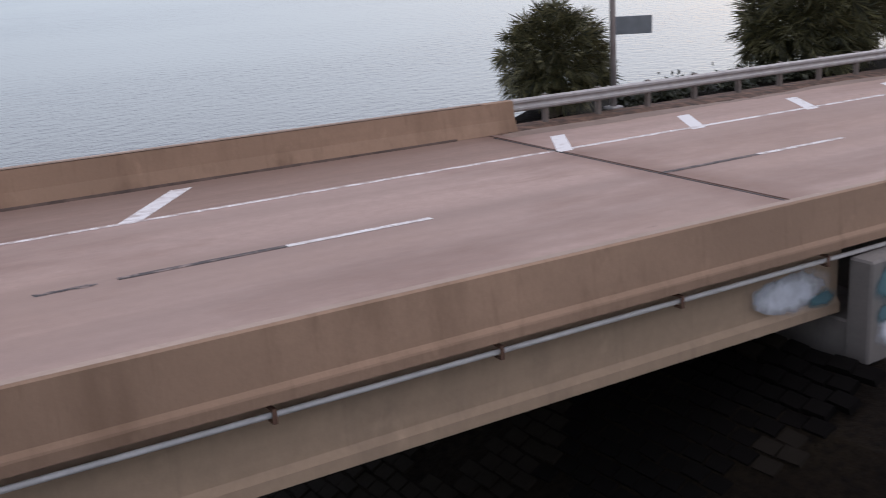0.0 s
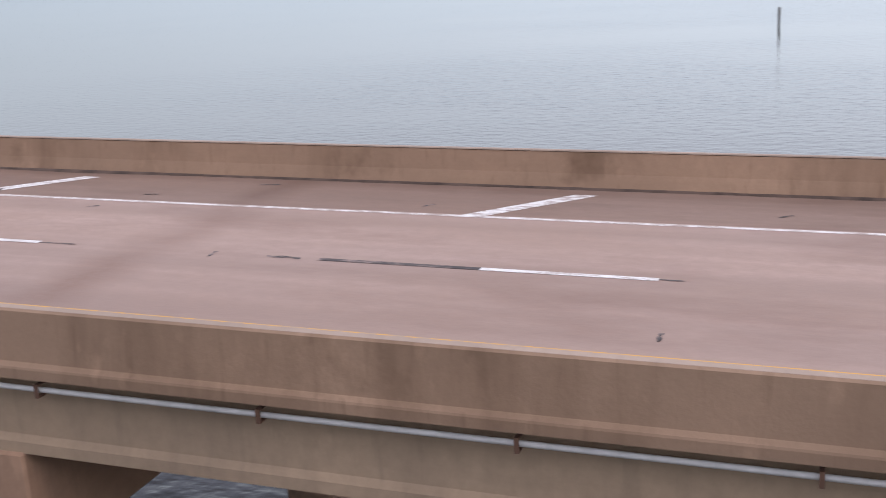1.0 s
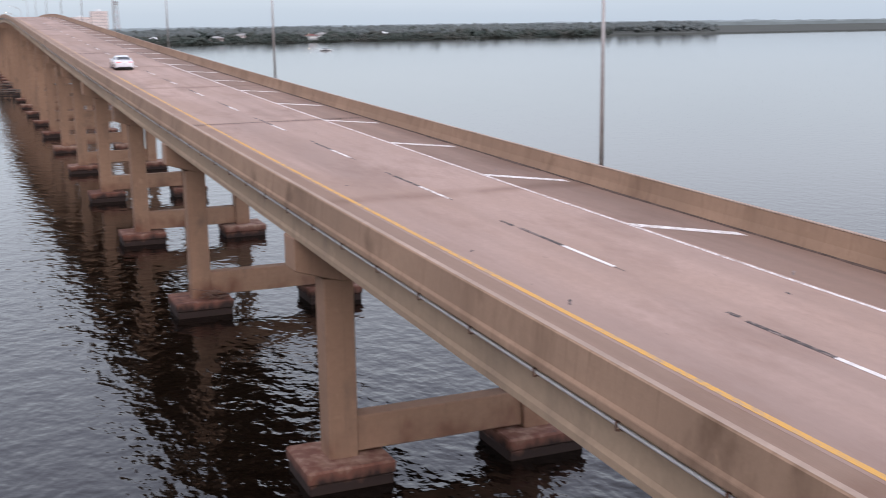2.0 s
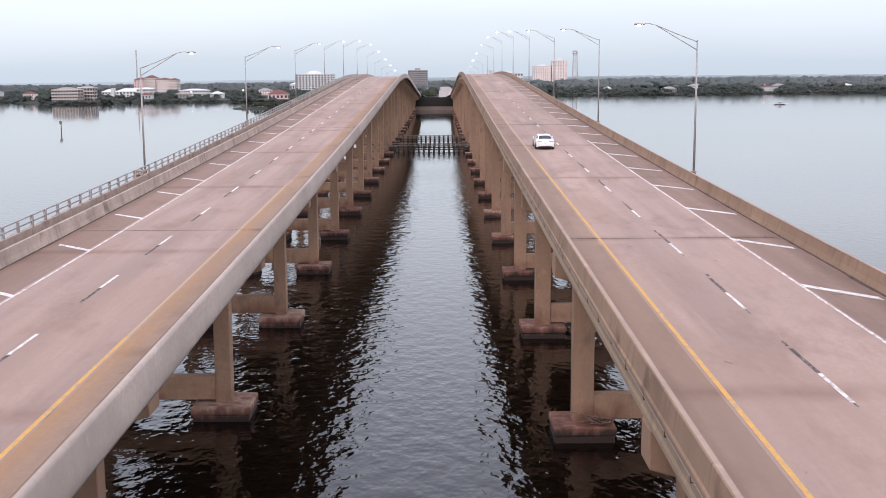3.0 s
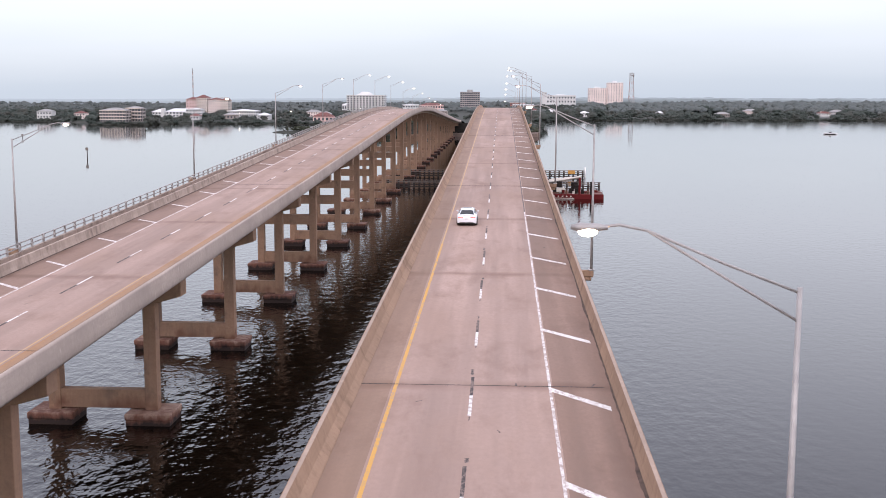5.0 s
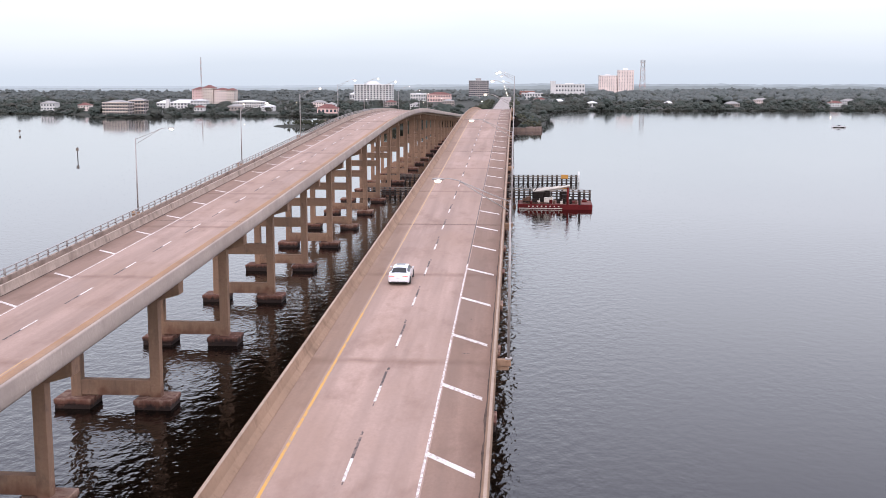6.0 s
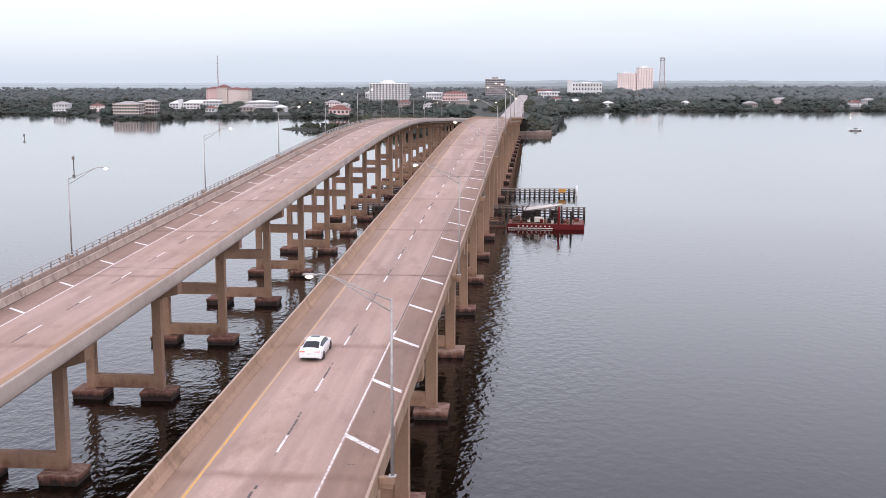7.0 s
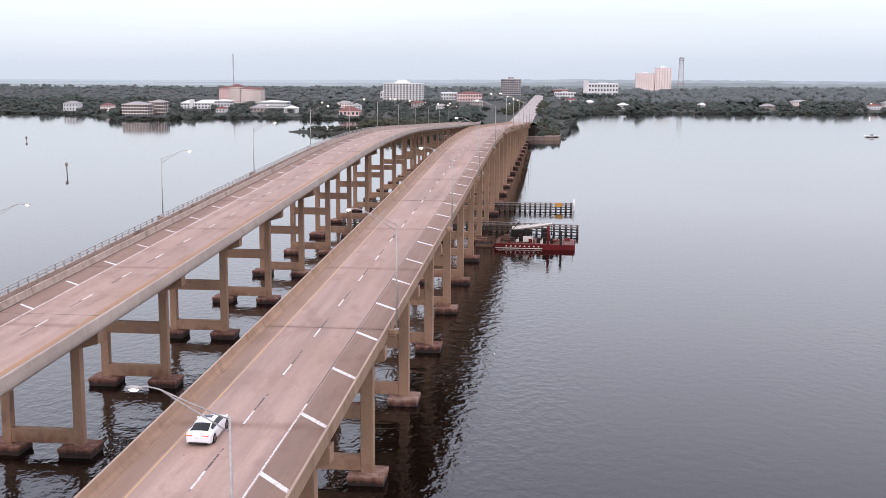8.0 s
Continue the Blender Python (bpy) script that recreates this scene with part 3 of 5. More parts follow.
def build_lamp(side, tall):
    """Tapered pole on a bolted plate, twin-tube truss arm towards the road (side is the arm's x direction), cobra head."""
    lamp = thing("street_lamp", "grey galvanised lit street lamp with truss arm on bridge edge", "street lamp", group="bridge street lamps")
    bm = bmesh.new()
    tube(bm, [(0, 0, 0), (0, 0, tall)], 0.10, 12, 0.06)
    part("pole", bm, M_STEEL, lamp, "", True)
    bm = bmesh.new()
    bevel_box(bm, -0.22, 0.22, -0.22, 0.22, -0.04, 0.05, 0.02)
    part("base_plate", bm, M_STEEL, lamp)
    bm = bmesh.new()
    bevel_box(bm, -0.81, 0.15, -0.19, 0.19, -0.50, -0.03, 0.05)
    bevel_box(bm, -0.81, 0.02, -0.13, 0.13, -0.78, -0.48, 0.05)
    part("pedestal", bm, M_PARAPET, lamp, "tan concrete pedestal on the bridge edge")
    for z0, name in ((tall - 0.12, "upper_arm"), (tall - 0.75, "lower_arm")):
        bm = bmesh.new()
        bend = [(0, 0, z0), (side * 1.6, 0, z0 + (tall + 1.05 - z0) * 0.52), (side * 3.3, 0, tall + 1.2)]
        if name == "upper_arm":
            bend += [(side * 3.9, 0, tall + 1.32), (side * 4.3, 0, tall + 1.27)]
        tube(bm, bend, 0.035, 6)
        part(name, bm, M_STEEL, lamp, "", True)
    bm = bmesh.new()
    for i, (x, w, h) in enumerate(((4.15, 0.05, 0.05), (4.4, 0.13, 0.09), (4.75, 0.15, 0.10), (4.95, 0.07, 0.05))):
        ring = [bm.verts.new((side * x, w * math.cos(a), tall + 1.26 + h * math.sin(a))) for a in (math.pi * j / 4 for j in range(8))]
        if i:
            for j in range(8):
                bm.faces.new((last[j], last[(j + 1) % 8], ring[(j + 1) % 8], ring[j]))
        last = ring
    bm.faces.new(last)
    head = part("lamp_head", bm, M_STEEL, lamp, "", True)
    bm = bmesh.new()
    bmesh.ops.create_uvsphere(bm, u_segments=10, v_segments=6, radius=0.15)
    for v in bm.verts:
        v.co = Vector((side * 4.58 + v.co.x * 1.5, v.co.y, tall + 1.17 + v.co.z * 0.8))
    part("lens", bm, M_LAMPGLOW, head, "glowing lamp lens", True)
    return lamp


lamp_r = build_lamp(-1, 10.25)
lamp_l = build_lamp(1, 9.1)
LAMP_R_Y = [-84.7, -22.8, 32.0, *(87.0 + 57.0 * k for k in range(11))]
LAMP_L_Y = [43.5 + 55.5 * k for k in range(-2, 12)]
lamp_r.matrix_basis = Matrix.Translation((7.72, LAMP_R_Y[0], deck_z(LAMP_R_Y[0]) + 0.02))
for y in LAMP_R_Y[1:]:
    copy_thing(lamp_r, Matrix.Translation((7.72, y, deck_z(y) + (0.05 if -30 < y < 0 else 0.55))))
for i, y in enumerate(LAMP_L_Y):
    x, h = track(XC_LEFT, y)
    at = Matrix.Translation((x - 10.3, y, h + 0.2))
    if i:
        copy_thing(lamp_l, at)
    else:
        lamp_l.matrix_basis = at


# ---- the white car ----
M_CARPAINT = plain("white_car_paint", (0.74, 0.745, 0.765), 0.25, 0.0, 0.02)
M_CARPAINT.node_tree.nodes["Principled BSDF"].inputs["Coat Weight"].default_value = 0.8
M_GLASS = plain("tinted_car_glass", (0.008, 0.009, 0.010), 0.10, 0.0, 0.05)
M_GLASS.node_tree.nodes["Principled BSDF"].inputs["Specular IOR Level"].default_value = 0.22
M_TYRE = plain("tyre_rubber", (0.02, 0.02, 0.02), 0.8)
M_RIM = plain("bronze_alloy", (0.30, 0.22, 0.18), 0.3, 0.9)
M_BLACKPLASTIC = plain("black_plastic", (0.02, 0.02, 0.02), 0.5)
M_TAIL = glowing("tail_light_red", (0.9, 0.05, 0.03), 0.7)
M_HEAD = glowing("headlight_white", (1.0, 0.97, 0.92), 6.0)
M_PLATE = plain("plate_white", (0.6, 0.6, 0.6), 0.5)


def lerp(y, *knots):
    return float(np.interp(y, [k[0] for k in knots], [k[1] for k in knots]))


def car_section(y):
    """Half section of the body at station y (front is +y): points from sill to roof centre."""
    top = lerp(y, (-2.49, 0.84), (-2.38, 0.99), (-2.05, 1.07), (-1.2, 1.30), (-0.6, 1.395), (0.0, 1.42), (0.45, 1.385), (0.8, 1.24), (1.25, 1.0),
               (1.45, 0.965), (2.0, 0.87), (2.3, 0.77), (2.48, 0.58))
    belt = lerp(y, (-2.49, 0.78), (-2.3, 0.93), (-1.7, 1.0), (-1.0, 0.985), (0.0, 0.95), (1.25, 0.925), (2.0, 0.82), (2.3, 0.71), (2.48, 0.54))
    roof = lerp(y, (-2.4, 0.74), (-2.0, 0.68), (-1.2, 0.60), (0.0, 0.60), (0.5, 0.63), (1.25, 0.74), (2.0, 0.70), (2.4, 0.58))
    w = lerp(y, (-2.49, 0.74), (-2.3, 0.89), (-1.6, 0.955), (-0.8, 0.935), (0.6, 0.93), (1.5, 0.95), (2.1, 0.89), (2.38, 0.74), (2.48, 0.6))
    low = lerp(y, (-2.49, 0.34), (-2.3, 0.22), (2.3, 0.18), (2.48, 0.26))
    for axle in (-1.45, 1.46):
        d = abs(y - axle)
        if d < 0.385:
            low = max(low, 0.335 + math.sqrt(0.385 ** 2 - d * d))
    low = min(low, belt - 0.1)
    mid = max(low + 0.03, min(0.52, belt - 0.08))
    sh = max(mid + 0.02, min(0.72, belt - 0.05))
    wr = min(w - 0.06, max(roof, 0.0))
    return [Vector((w - 0.03, y, low)), Vector((w, y, mid)), Vector((w - 0.005, y, sh)), Vector((w - 0.06, y, belt)),
            Vector((wr, y, max(belt + 0.02, top - 0.05))), Vector((wr * 0.6, y, max(belt + 0.03, top - 0.012))), Vector((0, y, max(belt + 0.03, top)))]


def car_patch(stations_y, i0, i1, f0, f1, lift, mirror):
    """A patch lying just over the body between section points i0+f0 and i1+f1."""
    def at(sec, t):
        i = min(int(t), len(sec) - 2)
        return sec[i].lerp(sec[i + 1], t - i)
    bm = bmesh.new()
    rows = []
    n = 5
    for y in stations_y:
        sec = car_section(y)
        mid = Vector((0, y, 0.6))
        row = []
        for k in range(n):
            p = at(sec, i0 + f0 + (i1 + f1 - i0 - f0) * k / (n - 1))
            p = p + (p - mid).normalized() * lift
            row.append(p)
        rows.append(row)
    for sgn in ((1, -1) if mirror == "both" else (mirror,)):
        vs = [[bm.verts.new((sgn * p.x, p.y, p.z)) for p in row] for row in rows]
        for a, b in zip(vs, vs[1:]):
            for k in range(n - 1):
                bm.faces.new((a[k], a[k + 1], b[k + 1], b[k]))
    bmesh.ops.remove_doubles(bm, verts=bm.verts, dist=0.001)
    return bm


def build_car():
    car = thing("car", "white four-door fastback car with dark windows and bronze wheels", "car")
    ys = [-2.49 + 4.97 * i / 90 for i in range(91)]
    bm = bmesh.new()
    secs = [car_section(y) for y in ys]
    rings = []
    for sec in secs:
        ring = [bm.verts.new(p) for p in sec] + [bm.verts.new((-p.x, p.y, p.z)) for p in reversed(sec[:-1])]
        rings.append(ring)
    for a, b in zip(rings, rings[1:]):
        for k in range(len(a) - 1):
            bm.faces.new((a[k], a[k + 1], b[k + 1], b[k]))
    bm.faces.new(rings[0])
    bm.faces.new(rings[-1])
    body = part("body", bm, M_CARPAINT, car, "", True)
    bm = bmesh.new()
    bevel_box(bm, -0.74, 0.74, -2.35, 2.3, 0.16, 0.62, 0.05)
    part("underbody", bm, M_BLACKPLASTIC, car)
    part("windscreen", car_patch([0.50 + 0.74 * i / 8 for i in range(9)], 4, 6, 0.12, 0.0, 0.006, "both"), M_GLASS, car, "", True)
    part("rear_window", car_patch([-2.05 + 0.98 * i / 8 for i in range(9)], 4, 6, 0.12, 0.0, 0.006, "both"), M_GLASS, car, "", True)
    part("sunroof", car_patch([-0.25 + 0.62 * i / 4 for i in range(5)], 5, 6, 0.0, 0.0, 0.006, "both"), M_GLASS, car, "", True)
    for sgn in (1, -1):
        part("side_window", car_patch([-1.62 + 2.55 * i / 14 for i in range(15)], 3, 3, 0.12, 0.86, 0.008, sgn), M_GLASS, car, "", True)
        for y0 in (-0.62, 0.34):
            bm = bmesh.new()
            bevel_box(bm, sgn * 0.905 - 0.02, sgn * 0.905 + 0.02, y0 - 0.09, y0 + 0.09, 0.80, 0.825, 0.008)
            part("door_handle", bm, M_CARPAINT, car)
        bm = bmesh.new()
        bevel_box(bm, min(sgn * 0.90, sgn * 1.07), max(sgn * 0.90, sgn * 1.07), 0.72, 0.86, 0.95, 1.07, 0.035)
        part("side_mirror", bm, M_CARPAINT, car)
        bm = bmesh.new()
        bevel_box(bm, min(sgn * 0.34, sgn * 0.80), max(sgn * 0.34, sgn * 0.80), -2.515, -2.36, 0.80, 0.865, 0.02)
        part("tail_light", bm, M_TAIL, car, "glowing red tail light")
        bm = bmesh.new()
        bevel_box(bm, min(sgn * 0.44, sgn * 0.74), max(sgn * 0.44, sgn * 0.74), 2.26, 2.44, 0.58, 0.69, 0.03)
        part("headlight", bm, M_HEAD, car, "bright white headlight")
        for axle in (-1.45, 1.46):
            wheel = new("wheel")
            wheel.parent = car
            wheel.location = (sgn * 0.84, axle, 0.335)
            bm = bmesh.new()
            prof = [(0.24, -0.11), (0.30, -0.125), (0.335, -0.10), (0.335, 0.10), (0.30, 0.125), (0.24, 0.11)]
            rr = [[bm.verts.new((x, r * math.cos(a), r * math.sin(a))) for r, x in prof] for a in (2 * math.pi * j / 28 for j in range(28))]
            for j in range(28):
                p, q = rr[j], rr[(j + 1) % 28]
                for k in range(6):
                    bm.faces.new((p[k], p[(k + 1) % 6], q[(k + 1) % 6], q[k]))
            part("tyre", bm, M_TYRE, wheel, "", True)
            bm = bmesh.new()
            for j in range(10):
                a = 2 * math.pi * j / 10
                c, s_ = math.cos(a), math.sin(a)
                v = [bm.verts.new((sgn * x, r * c - o * s_, r * s_ + o * c)) for x in (0.06, 0.10) for r, o in ((0.04, -0.02), (0.25, -0.018), (0.25, 0.018), (0.04, 0.02))]
                for f in ((0, 1, 2, 3), (4, 5, 6, 7), (0, 1, 5, 4), (1, 2, 6, 5), (2, 3, 7, 6), (3, 0, 4, 7)):
                    bm.faces.new([v[i] for i in f])
            bmesh.ops.create_cone(bm, cap_ends=True, segments=16, radius1=0.06, radius2=0.05, depth=0.05, matrix=Matrix.Translation((sgn * 0.09, 0, 0)) @ Matrix.Rotation(math.pi / 2, 4, "Y"))
            part("rim", bm, M_RIM, wheel)
    for name, box_, mt in (("grille", (-0.33, 0.33, 2.40, 2.50, 0.34, 0.60), M_BLACKPLASTIC), ("air_intake", (-0.70, 0.70, 2.28, 2.42, 0.24, 0.31), M_BLACKPLASTIC),
                           ("rear_diffuser", (-0.62, 0.62, -2.50, -2.36, 0.26, 0.37), M_BLACKPLASTIC), ("number_plate", (-0.16, 0.16, -2.515, -2.47, 0.62, 0.74), M_PLATE),
                           ("boot_spoiler", (-0.62, 0.62, -2.44, -2.30, 0.985, 1.015), M_CARPAINT)):
        bm = bmesh.new()
        bevel_box(bm, *box_, 0.015)
        part(name, bm, mt, car)
    return car


car = build_car()
CAR_Y = 58.4
car.matrix_basis = Matrix.Translation((-1.86, CAR_Y, deck_z(CAR_Y) + 0.004)) @ Matrix.Rotation(math.atan(grade(CAR_Y)), 4, "X")


# ---- near shore: embankment, road on it, abutment and block slope ----
def soil_material():
    k = Nodes("shade_darkened_soil_grass", 0.95)
    # near-black tones: shade under the bridge is put into the soil's colour
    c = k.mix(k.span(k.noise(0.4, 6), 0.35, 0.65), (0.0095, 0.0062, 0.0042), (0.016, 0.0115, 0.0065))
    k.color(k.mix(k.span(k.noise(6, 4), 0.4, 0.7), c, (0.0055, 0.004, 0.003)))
    return k.bump(k.noise(9, 5), 0.6, 0.08).m


M_SOIL = soil_material()
# block colour sunk near black too, holding the shade below the deck
M_BLOCK = concrete("shade_darkened_slope_block", (0.0055, 0.0042, 0.0036), 0.5, (0.003, 0.003, 0.0025), 0.5)
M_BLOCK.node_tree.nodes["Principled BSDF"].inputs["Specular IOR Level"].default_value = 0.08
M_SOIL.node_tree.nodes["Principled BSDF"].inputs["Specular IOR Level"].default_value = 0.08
# base grey lowered to hold some shade from under the girders; streaks are stains
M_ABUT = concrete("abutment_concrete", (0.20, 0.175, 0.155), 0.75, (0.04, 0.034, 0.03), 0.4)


def spray_paint(name, color):
    """Sprayed paint: dense in the middle, thinning out to a soft ragged rim."""
    k = Nodes(name, 0.8)
    k.color(k.mix(k.span(k.noise(5.0, 5), 0.35, 0.65), tuple(v * 0.8 for v in color), color))
    co, ce, ln = k.n.new("ShaderNodeTexCoord"), k.n.new("ShaderNodeVectorMath"), k.n.new("ShaderNodeVectorMath")
    ce.operation, ln.operation = "MULTIPLY_ADD", "LENGTH"
    ce.inputs[1].default_value, ce.inputs[2].default_value = (0.0, 2.0, 2.0), (0.0, -1.0, -1.0)
    k.l.new(co.outputs["Generated"], ce.inputs[0])
    k.l.new(ce.outputs["Vector"], ln.inputs[0])
    rim = k.math("ADD", ln.outputs["Value"], k.math("MULTIPLY", k.math("SUBTRACT", k.noise(4.0, 4), 0.5), 0.7))
    k.l.new(k.span(rim, 0.95, 0.45), k.b.inputs["Alpha"])
    return k.m


M_GRAFF_W = spray_paint("faded_white_paint", (0.62, 0.63, 0.66))
M_GRAFF_B = spray_paint("faded_teal_paint", (0.10, 0.19, 0.21))


def near_land(x, y):
    out = max(0.0, x - 11.5, -41.5 - x)
    front = max(0.0, y + 77.6)
    top = deck_z(min(y, -80.0)) - (0.30 if y < -80.6 else 1.78)
    d = math.hypot(out, front)
    n = noise.noise((x * 0.15, y * 0.15, 3.0)) * 0.25
    return max(-2.0, top - d / 1.9 + (n if out > 0 else 0.0))


sheet("causeway_ground", -75, 45, -480, -52, 60, 107, near_land, M_SOIL, label="soil and grass embankment at the bridge end, colour darkened for shade", category="ground", kind="structure")
for s, xc, nm in ((1, 0.0, "road"), (-1, XC_LEFT, "road")):
    bm = bmesh.new()
    sweep(bm, [(-5.9, 0.0), (7.4, -0.002), (7.4, -0.28), (-5.9, -0.28)], s, xc, stations(-480, BRIDGE_START - 0.1, 20), -0.003)
    tagged(new(nm, mesh_of(nm, bm, M_DECK)), "worn concrete approach road", "road", kind="structure")
    for u, mt in ((-3.66, M_YELLOW), (3.66, M_WHITE)):
        bm = bmesh.new()
        sweep(bm, [(u - 0.075, -0.01), (u + 0.075, -0.01), (u + 0.075, 0.003), (u - 0.075, 0.003)], s, xc, stations(-480, BRIDGE_START - 0.1, 20))
        tagged(new("road_edge_line", mesh_of("road_edge_line", bm, mt)), "painted road edge line", "marking", kind="structure")
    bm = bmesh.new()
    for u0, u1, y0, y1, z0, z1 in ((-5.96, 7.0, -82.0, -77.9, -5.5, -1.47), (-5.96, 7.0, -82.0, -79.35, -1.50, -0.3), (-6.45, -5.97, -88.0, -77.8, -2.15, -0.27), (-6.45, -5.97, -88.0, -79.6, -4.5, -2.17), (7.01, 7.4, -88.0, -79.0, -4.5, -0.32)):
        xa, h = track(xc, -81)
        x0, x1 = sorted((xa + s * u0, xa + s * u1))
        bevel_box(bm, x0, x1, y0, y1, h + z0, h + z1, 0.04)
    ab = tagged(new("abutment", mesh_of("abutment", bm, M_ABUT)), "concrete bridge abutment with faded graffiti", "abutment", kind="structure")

# painted patches on the abutment's seat and the girder end beside it
def blob(name, mt, cx, cy, cz, rx, rz, normal_x, seed):
    random.seed(seed)
    bm = bmesh.new()
    rim = []
    for j in range(20):
        a = 2 * math.pi * j / 20
        r = 1 + 0.18 * math.sin(3 * a + seed) + random.uniform(-0.06, 0.06)
        du, dz = rx * r * math.cos(a), rz * r * math.sin(a)
        rim.append((cx, cy + du, cz + dz) if normal_x else (cx + du, cy, cz + dz))
    lo = [bm.verts.new(p) for p in rim]
    hi = [bm.verts.new((p[0] - (0.006 if normal_x else 0), p[1] - (0 if normal_x else 0.006), p[2])) for p in rim]
    bm.faces.new(hi)
    for j in range(20):
        bm.faces.new((lo[j], lo[(j + 1) % 20], hi[(j + 1) % 20], hi[j]))
    return part(name, bm, mt, bridge_right, "faded graffiti paint patch")


zg = deck_z(-77)
blob("paint_patch", M_GRAFF_W, -5.726, -76.75, zg - 0.80, 1.05, 0.42, True, 1)
blob("paint_patch", M_GRAFF_W, -5.724, -76.15, zg - 0.70, 0.50, 0.28, True, 7)
blob("paint_patch", M_GRAFF_B, -5.732, -77.5, zg - 1.10, 0.40, 0.18, True, 2)
blob("paint_patch", M_GRAFF_B, -6.456, -78.35, zg - 0.85, 0.50, 0.42, True, 3)
blob("paint_patch", M_GRAFF_W, -6.458, -78.45, zg - 1.65, 0.60, 0.42, True, 4)
blob("paint_patch", M_GRAFF_B, -6.462, -78.15, zg - 1.35, 0.26, 0.20, True, 5)

# sloping revetment of small concrete blocks under the bridge end, half buried in soil
revetment = thing("revetment", "sloping concrete block revetment with the bridge's shade in its dark colour", "revetment", kind="structure")
random.seed(5)
slope = math.atan(1 / 1.9)
rows_of = {"sound": [], "worn": []}
for i in range(46):
    for j in range(27):
        x = -6.9 + j * 0.50 + (0.25 if i % 2 else 0.0)
        y = -77.2 + 0.34 * i * math.cos(slope)
        if noise.noise((x * 0.45, y * 0.45, 5.0)) > 0.22:
            continue
        rows_of["worn" if noise.noise((x * 0.3, y * 0.3, 9.0)) > 0.10 else "sound"].append((x, y))
# bare blocks are lighter, but still darkened for the bridge's shade
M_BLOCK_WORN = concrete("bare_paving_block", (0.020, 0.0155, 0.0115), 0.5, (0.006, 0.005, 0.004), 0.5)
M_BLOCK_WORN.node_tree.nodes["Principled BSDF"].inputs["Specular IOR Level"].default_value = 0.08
def block_pose(x, y):
    return (Matrix.Translation((x, y, near_land(x, y) + random.uniform(-0.035, 0.03))) @ Matrix.Rotation(-slope + random.uniform(-0.05, 0.05), 4, "X")
            @ Matrix.Rotation(random.uniform(-0.07, 0.07), 4, "Z"))


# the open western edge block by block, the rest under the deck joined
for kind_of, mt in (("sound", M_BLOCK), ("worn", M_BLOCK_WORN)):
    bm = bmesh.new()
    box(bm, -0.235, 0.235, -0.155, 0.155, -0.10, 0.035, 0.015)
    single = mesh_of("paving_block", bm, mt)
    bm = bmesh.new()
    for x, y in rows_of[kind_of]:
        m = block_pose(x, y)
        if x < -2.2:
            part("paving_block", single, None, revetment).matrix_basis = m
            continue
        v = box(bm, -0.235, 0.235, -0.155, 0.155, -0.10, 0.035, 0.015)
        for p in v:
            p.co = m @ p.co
    tagged(part("paving_blocks", bm, mt, revetment, "rows of small paving blocks darkened for the bridge's shade"), "rows of small paving blocks darkened for the bridge's shade", kind="stuff")


# ---- guard rail, sign and plants beside the approach ----
guard = thing("guard_rail", "galvanised steel guard rail on posts beside the approach road", "guard rail")
GU = 7.0
bm = bmesh.new()
WBEAM = [(0.0, 0.45), (0.05, 0.50), (0.05, 0.56), (0.0, 0.61), (0.0, 0.65), (0.05, 0.70), (0.05, 0.76), (0.0, 0.81), (0.02, 0.81), (0.07, 0.76), (0.07, 0.70), (0.02, 0.65),
         (0.02, 0.61), (0.07, 0.56), (0.07, 0.50), (0.02, 0.45)]
sweep(bm, [(GU - u, z) for u, z in WBEAM], 1, 0.0, stations(-200, -80.1, 10))
part("beam", bm, M_STEEL, guard)
bm = bmesh.new()
bevel_box(bm, -0.08, 0.08, -0.07, 0.07, -0.6, 0.83, 0.015)
GPOST = mesh_of("post", bm, plain("weathered_timber_post", (0.16, 0.13, 0.11), 0.9))
for i in range(58):
    y = -81.6 - 1.95 * i
    part("post", GPOST, None, guard).location = (GU + 0.1, y, deck_z(y))

# grit and leaf litter gathered below the guard rail
M_GRIT = concrete("sandy_grit", (0.27, 0.19, 0.145), 0.3, (0.12, 0.075, 0.05), 0.8)
for nm, lab, mt, x0, x1, amp, lift in (("road_grit", "sandy grit along the road edge", M_GRIT, 5.85, 6.7, 0.35, 0.006), ("leaf_litter", "reddish brown leaf litter under the guard rail", M_LITTER, 6.25, 7.5, 0.55, 0.03)):
    bm = bmesh.new()
    prev = None
    random.seed(31)
    for i in range(240):
        y = BRIDGE_START - 0.3 - 0.5 * i
        w = amp * noise.noise((y * 0.33, x0, 1.0)) + 0.12 * random.random()
        cur = [bm.verts.new((x, y, deck_z(y) + z)) for x, z in ((x0 + w, 0.001), ((x0 + x1) / 2, lift + 0.03 * random.random() * (lift > 0.01)), (x1, lift * 0.5), (x1 + 0.02, -0.05))]
        if prev:
            for j in range(3):
                bm.faces.new((prev[j], prev[j + 1], cur[j + 1], cur[j]))
        prev = cur
    tagged(new(nm, mesh_of(nm, bm, mt)), lab, "litter", kind="stuff")

bm = bmesh.new()
bevel_box(bm, -0.03, 0.03, -0.62, 0.62, -0.29, 0.29, 0.01)
sign = thing("road_sign", "back of a grey rectangular road sign on a post", "road sign", (10.4, -87.1, 9.2))
panel = part("panel", bm, plain("dull_sign_back", (0.20, 0.21, 0.215), 0.6, 0.2), sign)
panel.location = (-0.40, -0.50, 3.0)
panel.rotation_euler = (0, 0, radians(-36))
bm = bmesh.new()
tube(bm, [(0.06, 0, -1.0), (0.06, 0, 3.2)], 0.045, 8)
part("post", bm, M_STEEL, sign)


